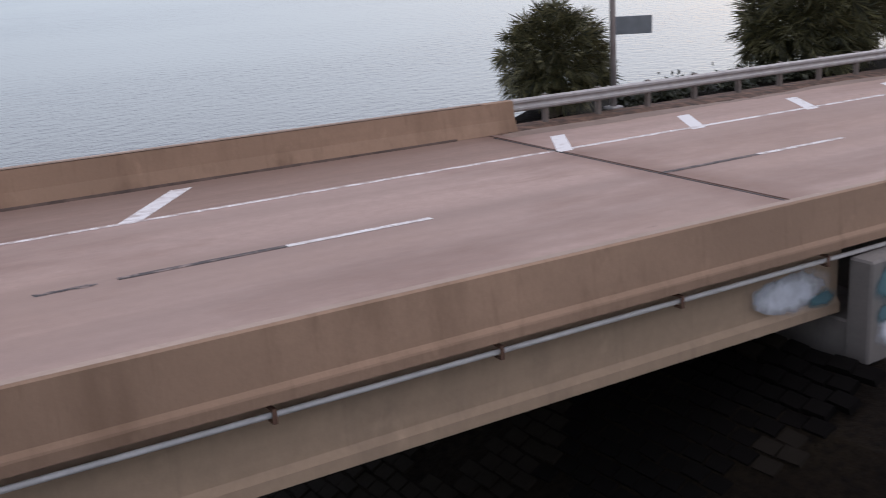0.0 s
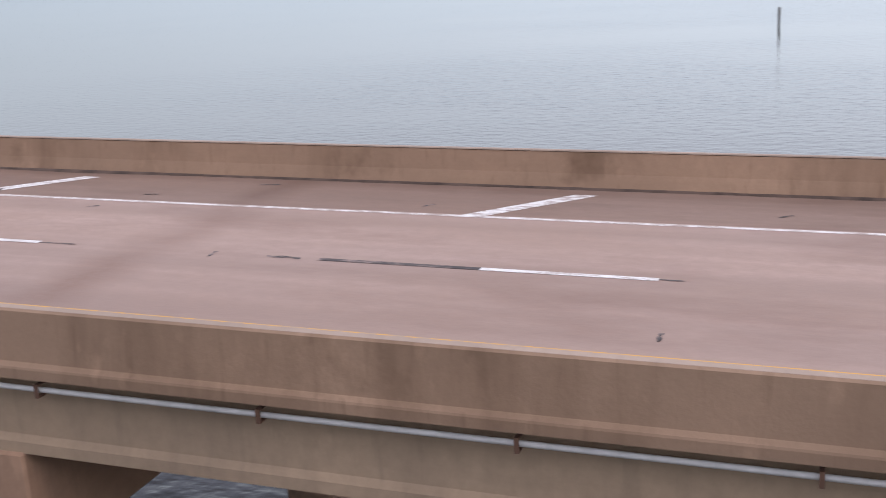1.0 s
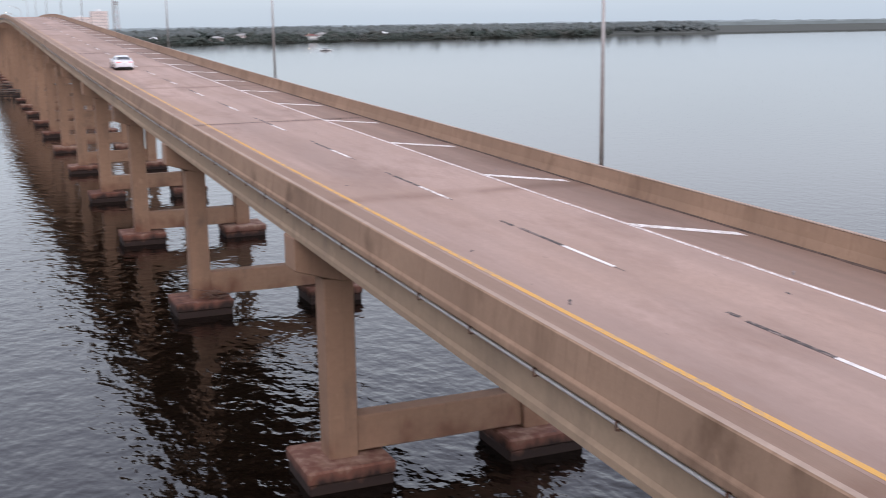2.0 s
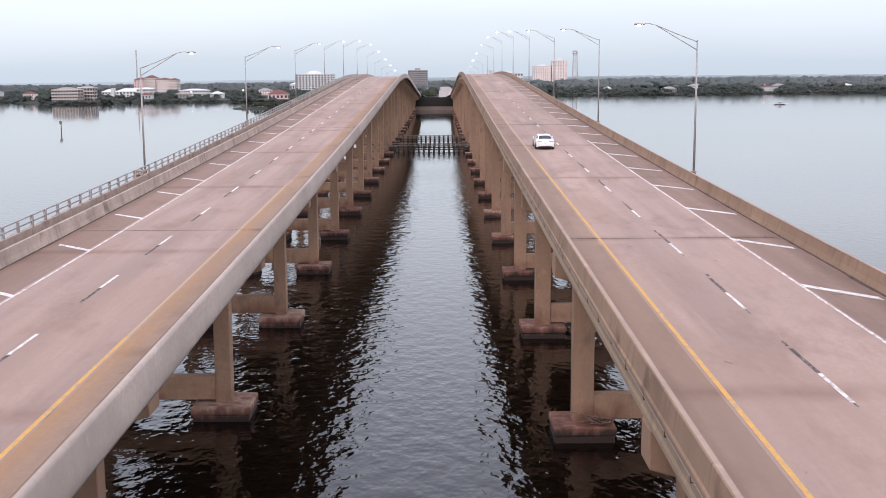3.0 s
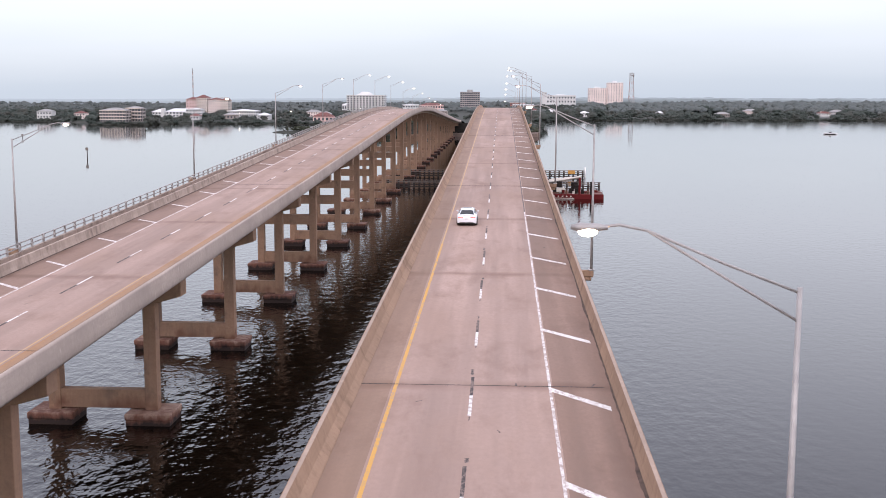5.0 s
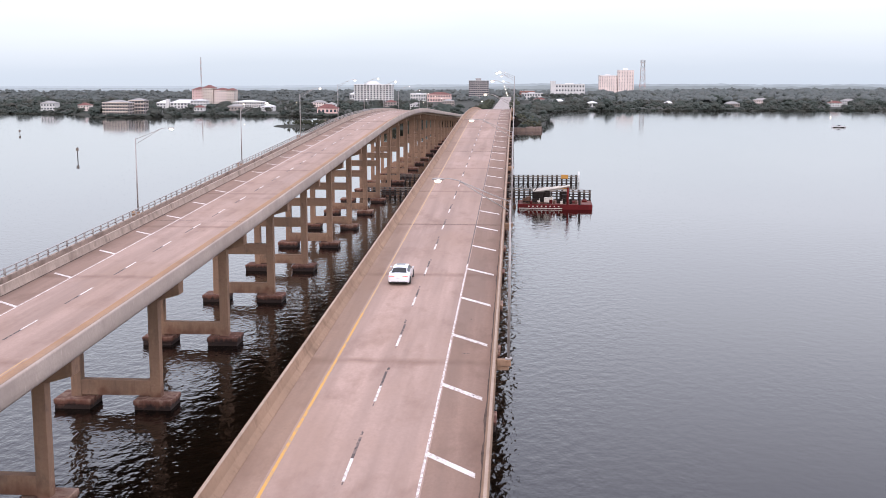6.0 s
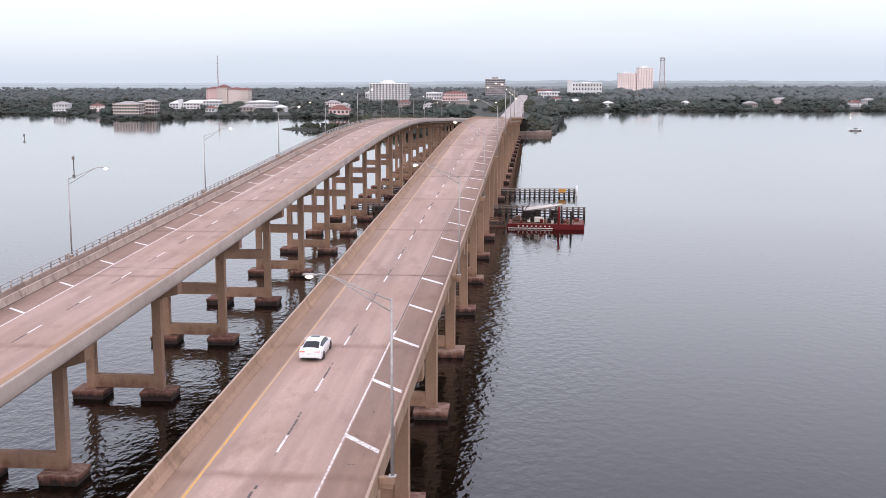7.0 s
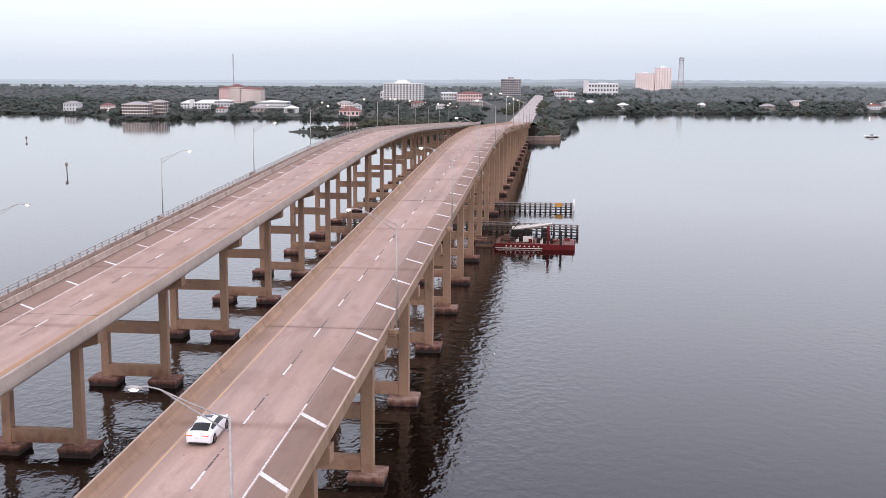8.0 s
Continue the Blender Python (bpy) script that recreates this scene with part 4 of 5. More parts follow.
def leaf_material(name, dark, light):
    k = Nodes(name, 0.7)
    k.color(k.mix(k.island(), dark, light))
    return k.m


M_PALM = leaf_material("palm_leaf", (0.016, 0.019, 0.007), (0.15, 0.132, 0.05))
M_TRUNK = plain("palm_trunk", (0.10, 0.075, 0.055), 0.95, vary=0.4, scale=8)
M_SHRUB = leaf_material("shrub_leaf", (0.02, 0.025, 0.012), (0.055, 0.055, 0.025))


def build_palm(at, height, radius, seed):
    random.seed(seed)
    palm = thing("palm_tree", "cabbage palm with dense dark green fan leaves", "palm tree", at, group="palms by the bridge end")
    bm = bmesh.new()
    tube(bm, [(0.04 * math.sin(i), 0.03 * math.cos(2 * i), height * i / 8) for i in range(9)], 0.23, 10, 0.17)
    part("trunk", bm, M_TRUNK, palm, "", True)
    bm = bmesh.new()
    for i in range(430):
        az, el = random.uniform(0, 2 * math.pi), math.asin(random.uniform(-0.80, 0.98))
        d = Vector((math.cos(az) * math.cos(el), math.sin(az) * math.cos(el), math.sin(el)))
        stem = radius * random.uniform(0.34, 0.72)
        base = Vector((0, 0, height)) + d * 0.1
        sag = Vector((0, 0, -0.10 * stem))
        hub = base + d * stem + sag
        side = d.cross(Vector((0, 0, 1))).normalized()
        up = side.cross(d)
        twist = radians(random.uniform(-75, 75))
        side, up = math.cos(twist) * side + math.sin(twist) * up, math.cos(twist) * up - math.sin(twist) * side
        tube(bm, [base, hub], 0.018, 3, 0.012, False)
        blade = radius * random.uniform(0.20, 0.29)
        for j in range(17):
            a = radians(-115 + 230 * j / 16 + random.uniform(-4, 4))
            q = (d * math.cos(a) + side * math.sin(a) + up * 0.25 * abs(math.sin(a))).normalized()
            tip = hub + q * blade * random.uniform(0.82, 1.12) * (0.75 + 0.25 * math.cos(a)) + Vector((0, 0, -0.30 * blade * random.uniform(0.4, 1.6)))
            w = q.cross(up).normalized() * blade * 0.045
            m = hub.lerp(tip, 0.5) + up * 0.03
            bm.faces.new([bm.verts.new(p) for p in (hub, m + w, tip, m - w)])
    part("crown", bm, M_PALM, palm)


build_palm((9.6, -84.0, 8.6), 3.1, 2.2, 11)
build_palm((10.9, -97.2, 8.6), 2.9, 3.2, 12)
build_palm((10.5, -100.3, 8.6), 3.6, 2.7, 13)


def build_shrub(at, r, seed):
    random.seed(seed)
    bm = bmesh.new()
    for i in range(420):
        p = Vector((random.gauss(0, 1), random.gauss(0, 1), abs(random.gauss(0, 0.6)))) * r * 0.42
        q = Vector((random.uniform(-1, 1), random.uniform(-1, 1), random.uniform(-0.5, 1))).normalized() * 0.13
        w = q.cross(Vector((random.random(), random.random(), 1))).normalized() * 0.05
        bm.faces.new([bm.verts.new(p + v) for v in (-q, w, q, -w)])
    for i in range(7):
        a = 2 * math.pi * i / 7
        tube(bm, [(0, 0, -0.3), (r * 0.5 * math.cos(a), r * 0.5 * math.sin(a), r * 0.45)], 0.02, 3, 0.008)
    ob = tagged(new("shrub", mesh_of("shrub", bm, M_SHRUB)), "low dark shrub behind the guard rail", "shrub", "shrubs by the bridge end")
    ob.location = at


for i, (x, y, r) in enumerate(((9.2, -88.2, 0.8), (9.6, -89.8, 0.9), (9.3, -91.6, 0.7), (9.9, -93.2, 1.0), (9.5, -95.0, 0.9), (10.2, -102.5, 1.0), (9.0, -86.6, 0.5))):
    build_shrub((x, y, near_land(x, y) + 0.1), r, 40 + i)


# ---- timber fenders of the ship channel ----
M_TIMBER = concrete("tarred_timber", (0.055, 0.042, 0.036), 0.5, (0.02, 0.016, 0.014), 0.8)
M_TIMBER_L = concrete("weathered_timber", (0.20, 0.165, 0.14), 0.4, (0.05, 0.04, 0.03), 0.8)
bm = bmesh.new()
tube(bm, [(0, 0, -2.0), (0, 0, 2.25)], 0.30, 8, 0.27)
PILE = mesh_of("pile", bm, M_TIMBER, True)


def build_fender(y, x0, x1):
    f = thing("fender_wall", "dark timber fender wall of piles and rails in the water", "fender", (0, y, 0), group="channel fenders")
    n = round((x1 - x0) / 1.45)
    for i in range(n + 1):
        x = x0 + (x1 - x0) * i / n
        p = part("pile", PILE, None, f)
        p.location, p.rotation_euler = (x, 0.0, 0.0), (0, 0, i * 1.3)
        if i % 3 == 1:
            p = part("pile", PILE, None, f)
            p.location, p.rotation_euler = (x, 0.9, -0.2), (radians(10), 0, 0)
    for z in (0.45, 1.1, 1.75):
        bm = bmesh.new()
        bevel_box(bm, x0 - 0.4, x1 + 0.4, -0.50, -0.22, z - 0.14, z + 0.14, 0.03)
        part("rail", bm, M_TIMBER_L if z > 1.5 else M_TIMBER, f)
    bm = bmesh.new()
    bevel_box(bm, x0 - 0.4, x1 + 0.4, -0.25, 0.65, 2.18, 2.30, 0.02)
    part("cap_board", bm, M_TIMBER_L, f)
    return f


build_fender(268.0, -32.0, 6.0)
build_fender(311.5, -32.0, 6.0)
# the outer lengths flare away from the channel's mouth
f1 = build_fender(0.0, 0.4, 22.6)
f1.matrix_basis = pose(6.0, 268.0, 0, 0, 0, -9)
f2 = build_fender(0.0, 0.4, 21.4)
f2.matrix_basis = pose(6.0, 311.5, 0, 0, 0, 5)
bm = bmesh.new()
bevel_box(bm, 16.6, 18.8, -0.60, -0.52, 1.2, 2.4, 0.02)
part("sign_board", bm, plain("yellow_board", (0.50, 0.24, 0.045), 0.6), f2, "faded yellow channel board")
bm = bmesh.new()
tube(bm, [(22.2, 0.3, -1.5), (22.2, 0.3, 3.3)], 0.28, 10)
part("marker_post", bm, plain("white_post_paint", (0.7, 0.7, 0.68), 0.6), f2, "white painted end post", True)


# ---- work barge with crane ----
M_RED = concrete("rusty_red_paint", (0.125, 0.015, 0.015), 0.6, (0.04, 0.010, 0.009), 0.4)
M_REDDECK = concrete("worn_red_deck", (0.20, 0.085, 0.07), 0.3, (0.05, 0.03, 0.025), 0.4)
M_MACH = plain("dark_machinery", (0.022, 0.017, 0.015), 0.75, vary=0.5)
for mt in (M_RED, M_MACH):
    mt.node_tree.nodes["Principled BSDF"].inputs["Specular IOR Level"].default_value = 0.15
M_BOOM = plain("cream_boom_paint", (0.58, 0.54, 0.48), 0.5)
barge = thing("barge", "rusty red flat work barge moored beside the bridge", "barge", (18.2, 242.5, 0.0), -1.5)
bm = bmesh.new()
bevel_box(bm, -9.2, 9.2, -4.6, 4.6, -0.6, 1.20, 0.12)
part("hull", bm, M_RED, barge)
bm = bmesh.new()
bevel_box(bm, -9.0, 9.0, -4.4, 4.4, 1.20, 1.27, 0.02)
part("deck", bm, M_REDDECK, barge)
bm = bmesh.new()
for i in range(8):
    bevel_box(bm, -6.6 + i * 1.05, -6.25 + i * 1.05, -4.64, -4.58, 0.55, 0.85, 0.02)
part("name_bars", bm, M_BOOM, barge, "row of faded painted bars")
bm = bmesh.new()
bevel_box(bm, -8.9, 1.8, -4.66, -4.58, 0.12, 0.30, 0.02)
part("rubbing_strake", bm, M_BOOM, barge, "pale scuffed rubbing strake")
bm = bmesh.new()
for sx in (-8.8, -6.6, -4.4, 4.4, 6.6, 8.8):
    tube(bm, [(sx, -4.4, 1.2), (sx, -4.4, 2.2)], 0.05, 6)
for x0, x1 in ((-8.8, -4.4), (4.4, 8.8)):
    for z in (1.7, 2.2):
        tube(bm, [(x0, -4.4, z), (x1, -4.4, z)], 0.04, 6)
part("deck_rail", bm, M_RUST, barge, "thin rusty deck railing")
for x in (3.1, 6.0):
    bm = bmesh.new()
    tube(bm, [(x, -4.3, -1.5), (x, -4.3, 5.4 if x < 4 else 4.4)], 0.30, 10)
    part("spud", bm, M_RED if x < 4 else M_MACH, barge, "dark vertical spud pile", True)
bm = bmesh.new()
bevel_box(bm, 1.2, 3.0, 3.6, 4.3, 1.2, 3.6, 0.04)
part("winch_frame", bm, M_MACH, barge)
for i, (x, y, w, d, h, mt) in enumerate(((-1.6, -2.6, 2.2, 1.5, 1.4, M_BOOM), (0.9, -2.2, 1.0, 1.2, 1.1, M_MACH), (4.6, -1.5, 1.8, 2.0, 0.5, M_RED), (-7.6, 1.6, 1.0, 1.0, 0.8, M_RUST),
                                         (2.6, 0.8, 1.6, 1.2, 1.9, M_MACH), (-5.2, -2.9, 1.0, 1.0, 1.1, M_MACH), (-6.6, -1.0, 1.1, 1.3, 1.5, M_RUST), (-4.0, -3.4, 0.7, 0.6, 0.8, M_BOOM), (-3.4, -1.6, 0.8, 0.9, 1.7, M_MACH), (-0.2, -3.8, 0.5, 0.5, 0.9, M_RUST), (1.6, -3.6, 0.6, 0.5, 0.7, M_BOOM), (3.9, -3.2, 0.7, 0.8, 1.2, M_MACH), (5.2, -3.7, 0.5, 0.5, 0.7, M_RUST), (-5.9, -3.8, 0.6, 0.4, 0.6, M_RED), (-1.0, -3.2, 0.8, 0.7, 1.0, M_RED), (2.2, -3.0, 0.9, 0.9, 1.4, M_MACH), (7.4, 2.0, 1.2, 2.2, 0.5, M_RED))):
    bm = bmesh.new()
    bevel_box(bm, -w / 2, w / 2, -d / 2, d / 2, 0, h, 0.06)
    bevel_box(bm, -w * 0.3, w * 0.3, -d * 0.52, -d * 0.5 + 0.05, h * 0.3, h * 0.7, 0.02)
    tube(bm, [(w * 0.3, 0, h), (w * 0.3, 0, h + 0.5)], 0.07, 6)
    g = tagged(new("machine_box", mesh_of("machine_box", bm, mt)), "machinery housing on the red barge deck", "machinery", "barge machinery")
    g.matrix_basis = pose(18.2, 242.5, 1.27, 0, 0, -1.5) @ Matrix.Translation((x, y, 0))
for i in range(9):
    bm = bmesh.new()
    x, y = -8.0 + 0.9 * (i % 5), -3.6 + 1.3 * (i // 5)
    tube(bm, [(x, y, 0.14 + 0.12 * (i % 3)), (x + 3.2, y + 0.25 * (i % 3 - 1), 0.14 + 0.12 * (i % 2))], 0.13, 7)
    g = tagged(new("pipe_length", mesh_of("pipe_length", bm, M_MACH if i % 3 else M_RUST)), "dark steel pipe length lying on the barge deck", "pipe", "barge pipes")
    g.matrix_basis = pose(18.2, 242.5, 1.27, 0, 0, -1.5)
crane = thing("crane", "crawler crane with lowered cream telescopic boom on the barge", "crane", (15.0, 243.6, 1.27), -1.5)
for sy in (-1.3, 1.3):
    bm = bmesh.new()
    bevel_box(bm, -2.3, 2.3, sy - 0.35, sy + 0.35, 0.0, 0.95, 0.28)
    part("crawler_track", bm, M_MACH, crane)
bm = bmesh.new()
bevel_box(bm, -2.4, 1.4, -1.25, 1.25, 1.0, 2.5, 0.12)
for sgn in (-1, 1):
    tube(bm, [(-2.2, sgn * 0.9, 2.4), (-0.6, sgn * 0.25, 4.4)], 0.09, 6)
part("upper_body", bm, M_MACH, crane, "dark engine housing")
bm = bmesh.new()
bevel_box(bm, 0.6, 2.0, -1.9, -0.9, 1.0, 2.9, 0.1)
part("cab", bm, M_MACH, crane)
bm = bmesh.new()
for k, (a, b, r) in enumerate((((-2.2, 0.3, 2.5), (1.8, 0.3, 3.1), 0.55), ((1.6, 0.3, 3.07), (4.6, 0.3, 3.6), 0.40), ((4.4, 0.3, 3.55), (7.0, 0.3, 4.0), 0.24))):
    tube(bm, [a, b], r * 1.25, 4)
part("boom", bm, M_BOOM, crane)
bm = bmesh.new()
tube(bm, [(0.6, 0.3, 1.6), (2.2, 0.3, 2.9)], 0.16, 8)
part("boom_ram", bm, M_STEEL, crane)
bm = bmesh.new()
tube(bm, [(6.9, 0.3, 3.9), (6.9, 0.3, 1.9)], 0.05, 6)
bevel_box(bm, 6.75, 7.05, 0.15, 0.45, 1.4, 2.0, 0.05)
part("hook_block", bm, M_MACH, crane)


float_ = thing("work_float", "small rusty brown work float moored between barge and bridge", "float", (6.4, 242.2, 0.0), -1.5)
bm = bmesh.new()
bevel_box(bm, -2.1, 2.1, -1.6, 1.6, -0.5, 0.55, 0.08)
part("hull", bm, M_RUST, float_)
bm = bmesh.new()
bevel_box(bm, -1.9, 1.9, -1.4, 1.4, 0.55, 0.62, 0.02)
part("deck", bm, M_MACH, float_)
bm = bmesh.new()
for x in (-1.8, 0.0, 1.8):
    bevel_box(bm, x - 0.09, x + 0.09, -0.1, 0.1, 0.62, 2.3, 0.02)
for z in (1.15, 1.7, 2.2):
    bevel_box(bm, -1.95, 1.95, -0.2, -0.1, z - 0.17, z + 0.12, 0.02)
part("rack", bm, M_RUST, float_, "rusty brown rack of boards")
for x in (-1.7, 1.7):
    bm = bmesh.new()
    tube(bm, [(x, -1.3, 0.8), (x, -1.3, 1.5)], 0.12, 8)
    part("bollard", bm, M_MACH, float_, "", True)


# driftwood stranded on a footing
M_DRIFT = plain("driftwood", (0.17, 0.10, 0.075), 0.9, vary=0.4, scale=6)
drift = thing("driftwood_pile", "stranded reddish brown driftwood branches on a pier footing", "driftwood", (-3.2, 6.75, 1.0))
random.seed(14)
for i in range(12):
    a, l_ = random.uniform(0, math.pi), random.uniform(0.7, 1.9)
    x, y, z = random.uniform(-0.8, 0.8), random.uniform(-0.35, 0.25), 0.06 + 0.05 * i
    bm = bmesh.new()
    tube(bm, [(x - l_ / 2 * math.cos(a), y - 0.3 * l_ * math.sin(a), z), (x, y, z + 0.08 * random.random()), (x + l_ / 2 * math.cos(a), y + 0.3 * l_ * math.sin(a), z + random.uniform(-0.05, 0.35))], 0.06, 5, 0.025)
    part("branch", bm, M_DRIFT, drift)


# ---- boat and channel markers ----
def build_boat(at, turn):
    boat = thing("motor_boat", "small white motor boat with dark lower hull on open water", "boat", at, turn)
    bm = bmesh.new()
    rows = []
    for x, w, zb in ((-3.6, 1.15, -0.2), (-1.5, 1.3, -0.3), (1.5, 1.2, -0.3), (3.2, 0.65, -0.1), (4.3, 0.04, 0.4)):
        rows.append([bm.verts.new(p) for p in ((x, -w, 0.95), (x, -w * 0.8, 0.1), (x, 0, zb), (x, w * 0.8, 0.1), (x, w, 0.95), (x, w * 0.8, 0.85), (x, -w * 0.8, 0.85))])
    for a, b in zip(rows, rows[1:]):
        for i in range(7):
            bm.faces.new((a[i], a[(i + 1) % 7], b[(i + 1) % 7], b[i]))
    bm.faces.new(rows[0])
    bm.faces.new(rows[-1])
    part("hull", bm, plain("white_gelcoat", (0.75, 0.75, 0.75), 0.3, vary=0.05), boat)
    bm = bmesh.new()
    bevel_box(bm, -3.5, 3.0, -1.16, 1.16, -0.3, 0.42, 0.1, 0.05)
    part("boot_stripe", bm, M_MACH, boat, "dark lower hull")
    bm = bmesh.new()
    bevel_box(bm, -0.9, 0.9, -0.8, 0.8, 1.55, 1.64, 0.04)
    for x in (-0.8, 0.8):
        for y in (-0.7, 0.7):
            tube(bm, [(x, y, 0.85), (x, y, 1.6)], 0.035, 6)
    part("canopy", bm, M_MACH, boat)
    bm = bmesh.new()
    bevel_box(bm, -0.2, 0.6, -0.5, 0.5, 0.8, 1.4, 0.1)
    part("console", bm, M_MACH, boat)


build_boat((229.0, 748.0, 0.0), 8)
bpy.data.objects["motor_boat"].scale = (1.25, 1.25, 1.15)


def build_marker(at, h, board):
    m = thing("channel_marker", "weathered timber channel marker post standing in the water", "channel marker", at)
    bm = bmesh.new()
    tube(bm, [(0, 0, -2), (0, 0, h)], 0.22, 8, 0.18)
    part("post", bm, M_TIMBER, m, "", True)
    if board:
        bm = bmesh.new()
        bevel_box(bm, -0.6, 0.6, -0.27, -0.2, h - 1.4, h - 0.2, 0.02)
        part("board", bm, M_TIMBER_L, m)


build_marker((-167.7, 404.0, 0), 4.4, True)
build_marker((-278.0, 597.0, 0), 2.6, True)
build_marker((198.0, -53.0, 0), 3.2, True)

# ---- far shore ----
SHORE = ((-2600, 1050), (-900, 1010), (-470, 985), (-405, 970), (-365, 945), (-352, 900), (-345, 884), (-300, 884), (-292, 920), (-230, 935), (-150, 925), (-70, 905), (-58, 700),
         (-47, 672), (24, 668), (27, 690), (30, 760), (40, 1060), (66, 1140), (200, 1160), (340, 1195), (700, 1225), (2600, 1310))


def shore(x):
    return float(np.interp(x, [p[0] for p in SHORE], [p[1] for p in SHORE])) + 4.0 * noise.noise((x * 0.03, 0.0, 7.0))


def land_z(x, y):
    d = y - shore(x)
    return max(-1.0, min(1.9, d * 0.25 - 0.4)) + max(0.0, d) * 0.0012


def grass_material():
    k = Nodes("far_ground", 0.95)
    c = k.mix(k.span(k.noise(0.02, 5), 0.4, 0.62), (0.028, 0.032, 0.022), (0.042, 0.044, 0.032))
    k.color(k.mix(k.span(k.noise(0.2, 4), 0.4, 0.7), c, (0.024, 0.026, 0.018)))
    return k.m


def land_end(x):
    """Where the low land ends and open water begins again behind it."""
    return float(np.interp(x, [-900, -300, 150], [2450, 2900, 4400]))


M_FARGROUND = grass_material()
bm = bmesh.new()
xs = [-2600 + 40 * i for i in range(56)] + [-360 + 6 * i for i in range(80)] + [120 + 20 * i for i in range(30)] + [720 + 94 * i for i in range(21)]
cols = []
for x in sorted(set(xs)):
    s0 = shore(x)
    ye = land_end(x)
    ys = [s0 - 3, s0, s0 + 4, s0 + 10, s0 + 30, s0 + 120, s0 + 400, (s0 + 400 + ye) / 2, ye - 8, ye]
    cols.append([bm.verts.new((x, y, land_z(x, y) if y < ye else -1.0)) for y in ys])
for a, b in zip(cols, cols[1:]):
    for i in range(len(a) - 1):
        bm.faces.new((a[i], b[i], b[i + 1], a[i + 1]))
tagged(new("far_ground", mesh_of("far_ground", bm, M_FARGROUND)), "low green wooded far shore", "ground", kind="structure")


def spit_z(x, y):
    """A low tongue of land, narrowing to its tip."""
    u = (x + 158.0) / 112.0
    half = 34.0 * min(1.0, max(0.0, u)) ** 0.55
    d = half - abs(y - (726.0 + 5.0 * noise.noise((x * 0.04, 0.0, 2.0))))
    return max(-1.0, min(1.3, d * 0.22 - 0.3))


sheet("spit_ground", -160, -44, 685, 770, 58, 34, spit_z, M_FARGROUND, label="low mangrove spit beside the far bridge end", category="ground", kind="structure")


# ---- far road: both carriageways join an avenue ----
def far_road_z(y):
    return max(deck_z(y) - max(0.0, y - 695) * 0.058, land_z(-10, y) + 0.25)


M_FARROAD = deck_concrete("far_road_concrete", (0.42, 0.37, 0.34))
M_SEAWALL = concrete("seawall_concrete", (0.19, 0.135, 0.11), 0.6, (0.06, 0.045, 0.04), 0.2)
bank = bmesh.new()
bm = bmesh.new()
ys = stations(BRIDGE_END + 0.1, 1900, 25)
for x0, x1 in ((-38.0, -25.6), (-6.0, 6.8)):
    prev = None
    for y in ys:
        pull = min(1.0, max(0.0, (y - 715) / 170.0))
        pull = pull * pull * (3 - 2 * pull)
        sh_ = (23.5 if x0 < -15 else 0.0) * pull
        x1n = x1 - 3.4 * pull
        z = far_road_z(y)
        cur = [bm.verts.new(p) for p in ((x0 + sh_, y, z), (x1n + sh_, y, z), (x1n + sh_, y, z - 0.3), (x0 + sh_, y, z - 0.3))]
        side = [bank.verts.new(p) for p in ((x0 + sh_ - 1, y, z - 0.1), (x1n + sh_ + 1, y, z - 0.1), (x1n + sh_ + 11, y, z - 6), (x0 + sh_ - 11, y, z - 6))]
        if prev:
            for i in range(4):
                bm.faces.new((prev[i], prev[(i + 1) % 4], cur[(i + 1) % 4], cur[i]))
                bank.faces.new((last_side[i], last_side[(i + 1) % 4], side[(i + 1) % 4], side[i]))
        prev, last_side = cur, side
tagged(new("far_bank", mesh_of("far_bank", bank, M_FARGROUND)), "grassy bank under the far avenue", "ground", kind="structure")
tagged(new("far_road", mesh_of("far_road", bm, M_FARROAD)), "pale avenue leading inland from the bridge", "road", kind="structure")
bm = bmesh.new()
bevel_box(bm, -46, 24.5, 664.5, 671, -1.0, 2.2, 0.2, 0.3)
bevel_box(bm, 14.0, 25.5, 671, 700, -1.0, 2.6, 0.2, 0.3)
tagged(new("seawall", mesh_of("seawall", bm, M_SEAWALL)), "low concrete seawall round the far bridge end", "wall", kind="structure")
bm = bmesh.new()
prev = None
for y in stations(668, 701, 3):
    z = deck_z(y) - 1.7
    cur = [bm.verts.new(p) for p in ((-36, y, z * min(1, (y - 664) / 30)), (9, y, z * min(1, (y - 664) / 30)), (22, y, 1.2), (-48, y, 1.2))]
    if prev:
        for i in ((0, 1), (1, 2), (3, 0)):
            bm.faces.new((prev[i[0]], prev[i[1]], cur[i[1]], cur[i[0]]))
    prev = cur
tagged(new("far_embankment", mesh_of("far_embankment", bm, M_SOIL)), "grassy embankment under the far bridge end", "ground", kind="structure")

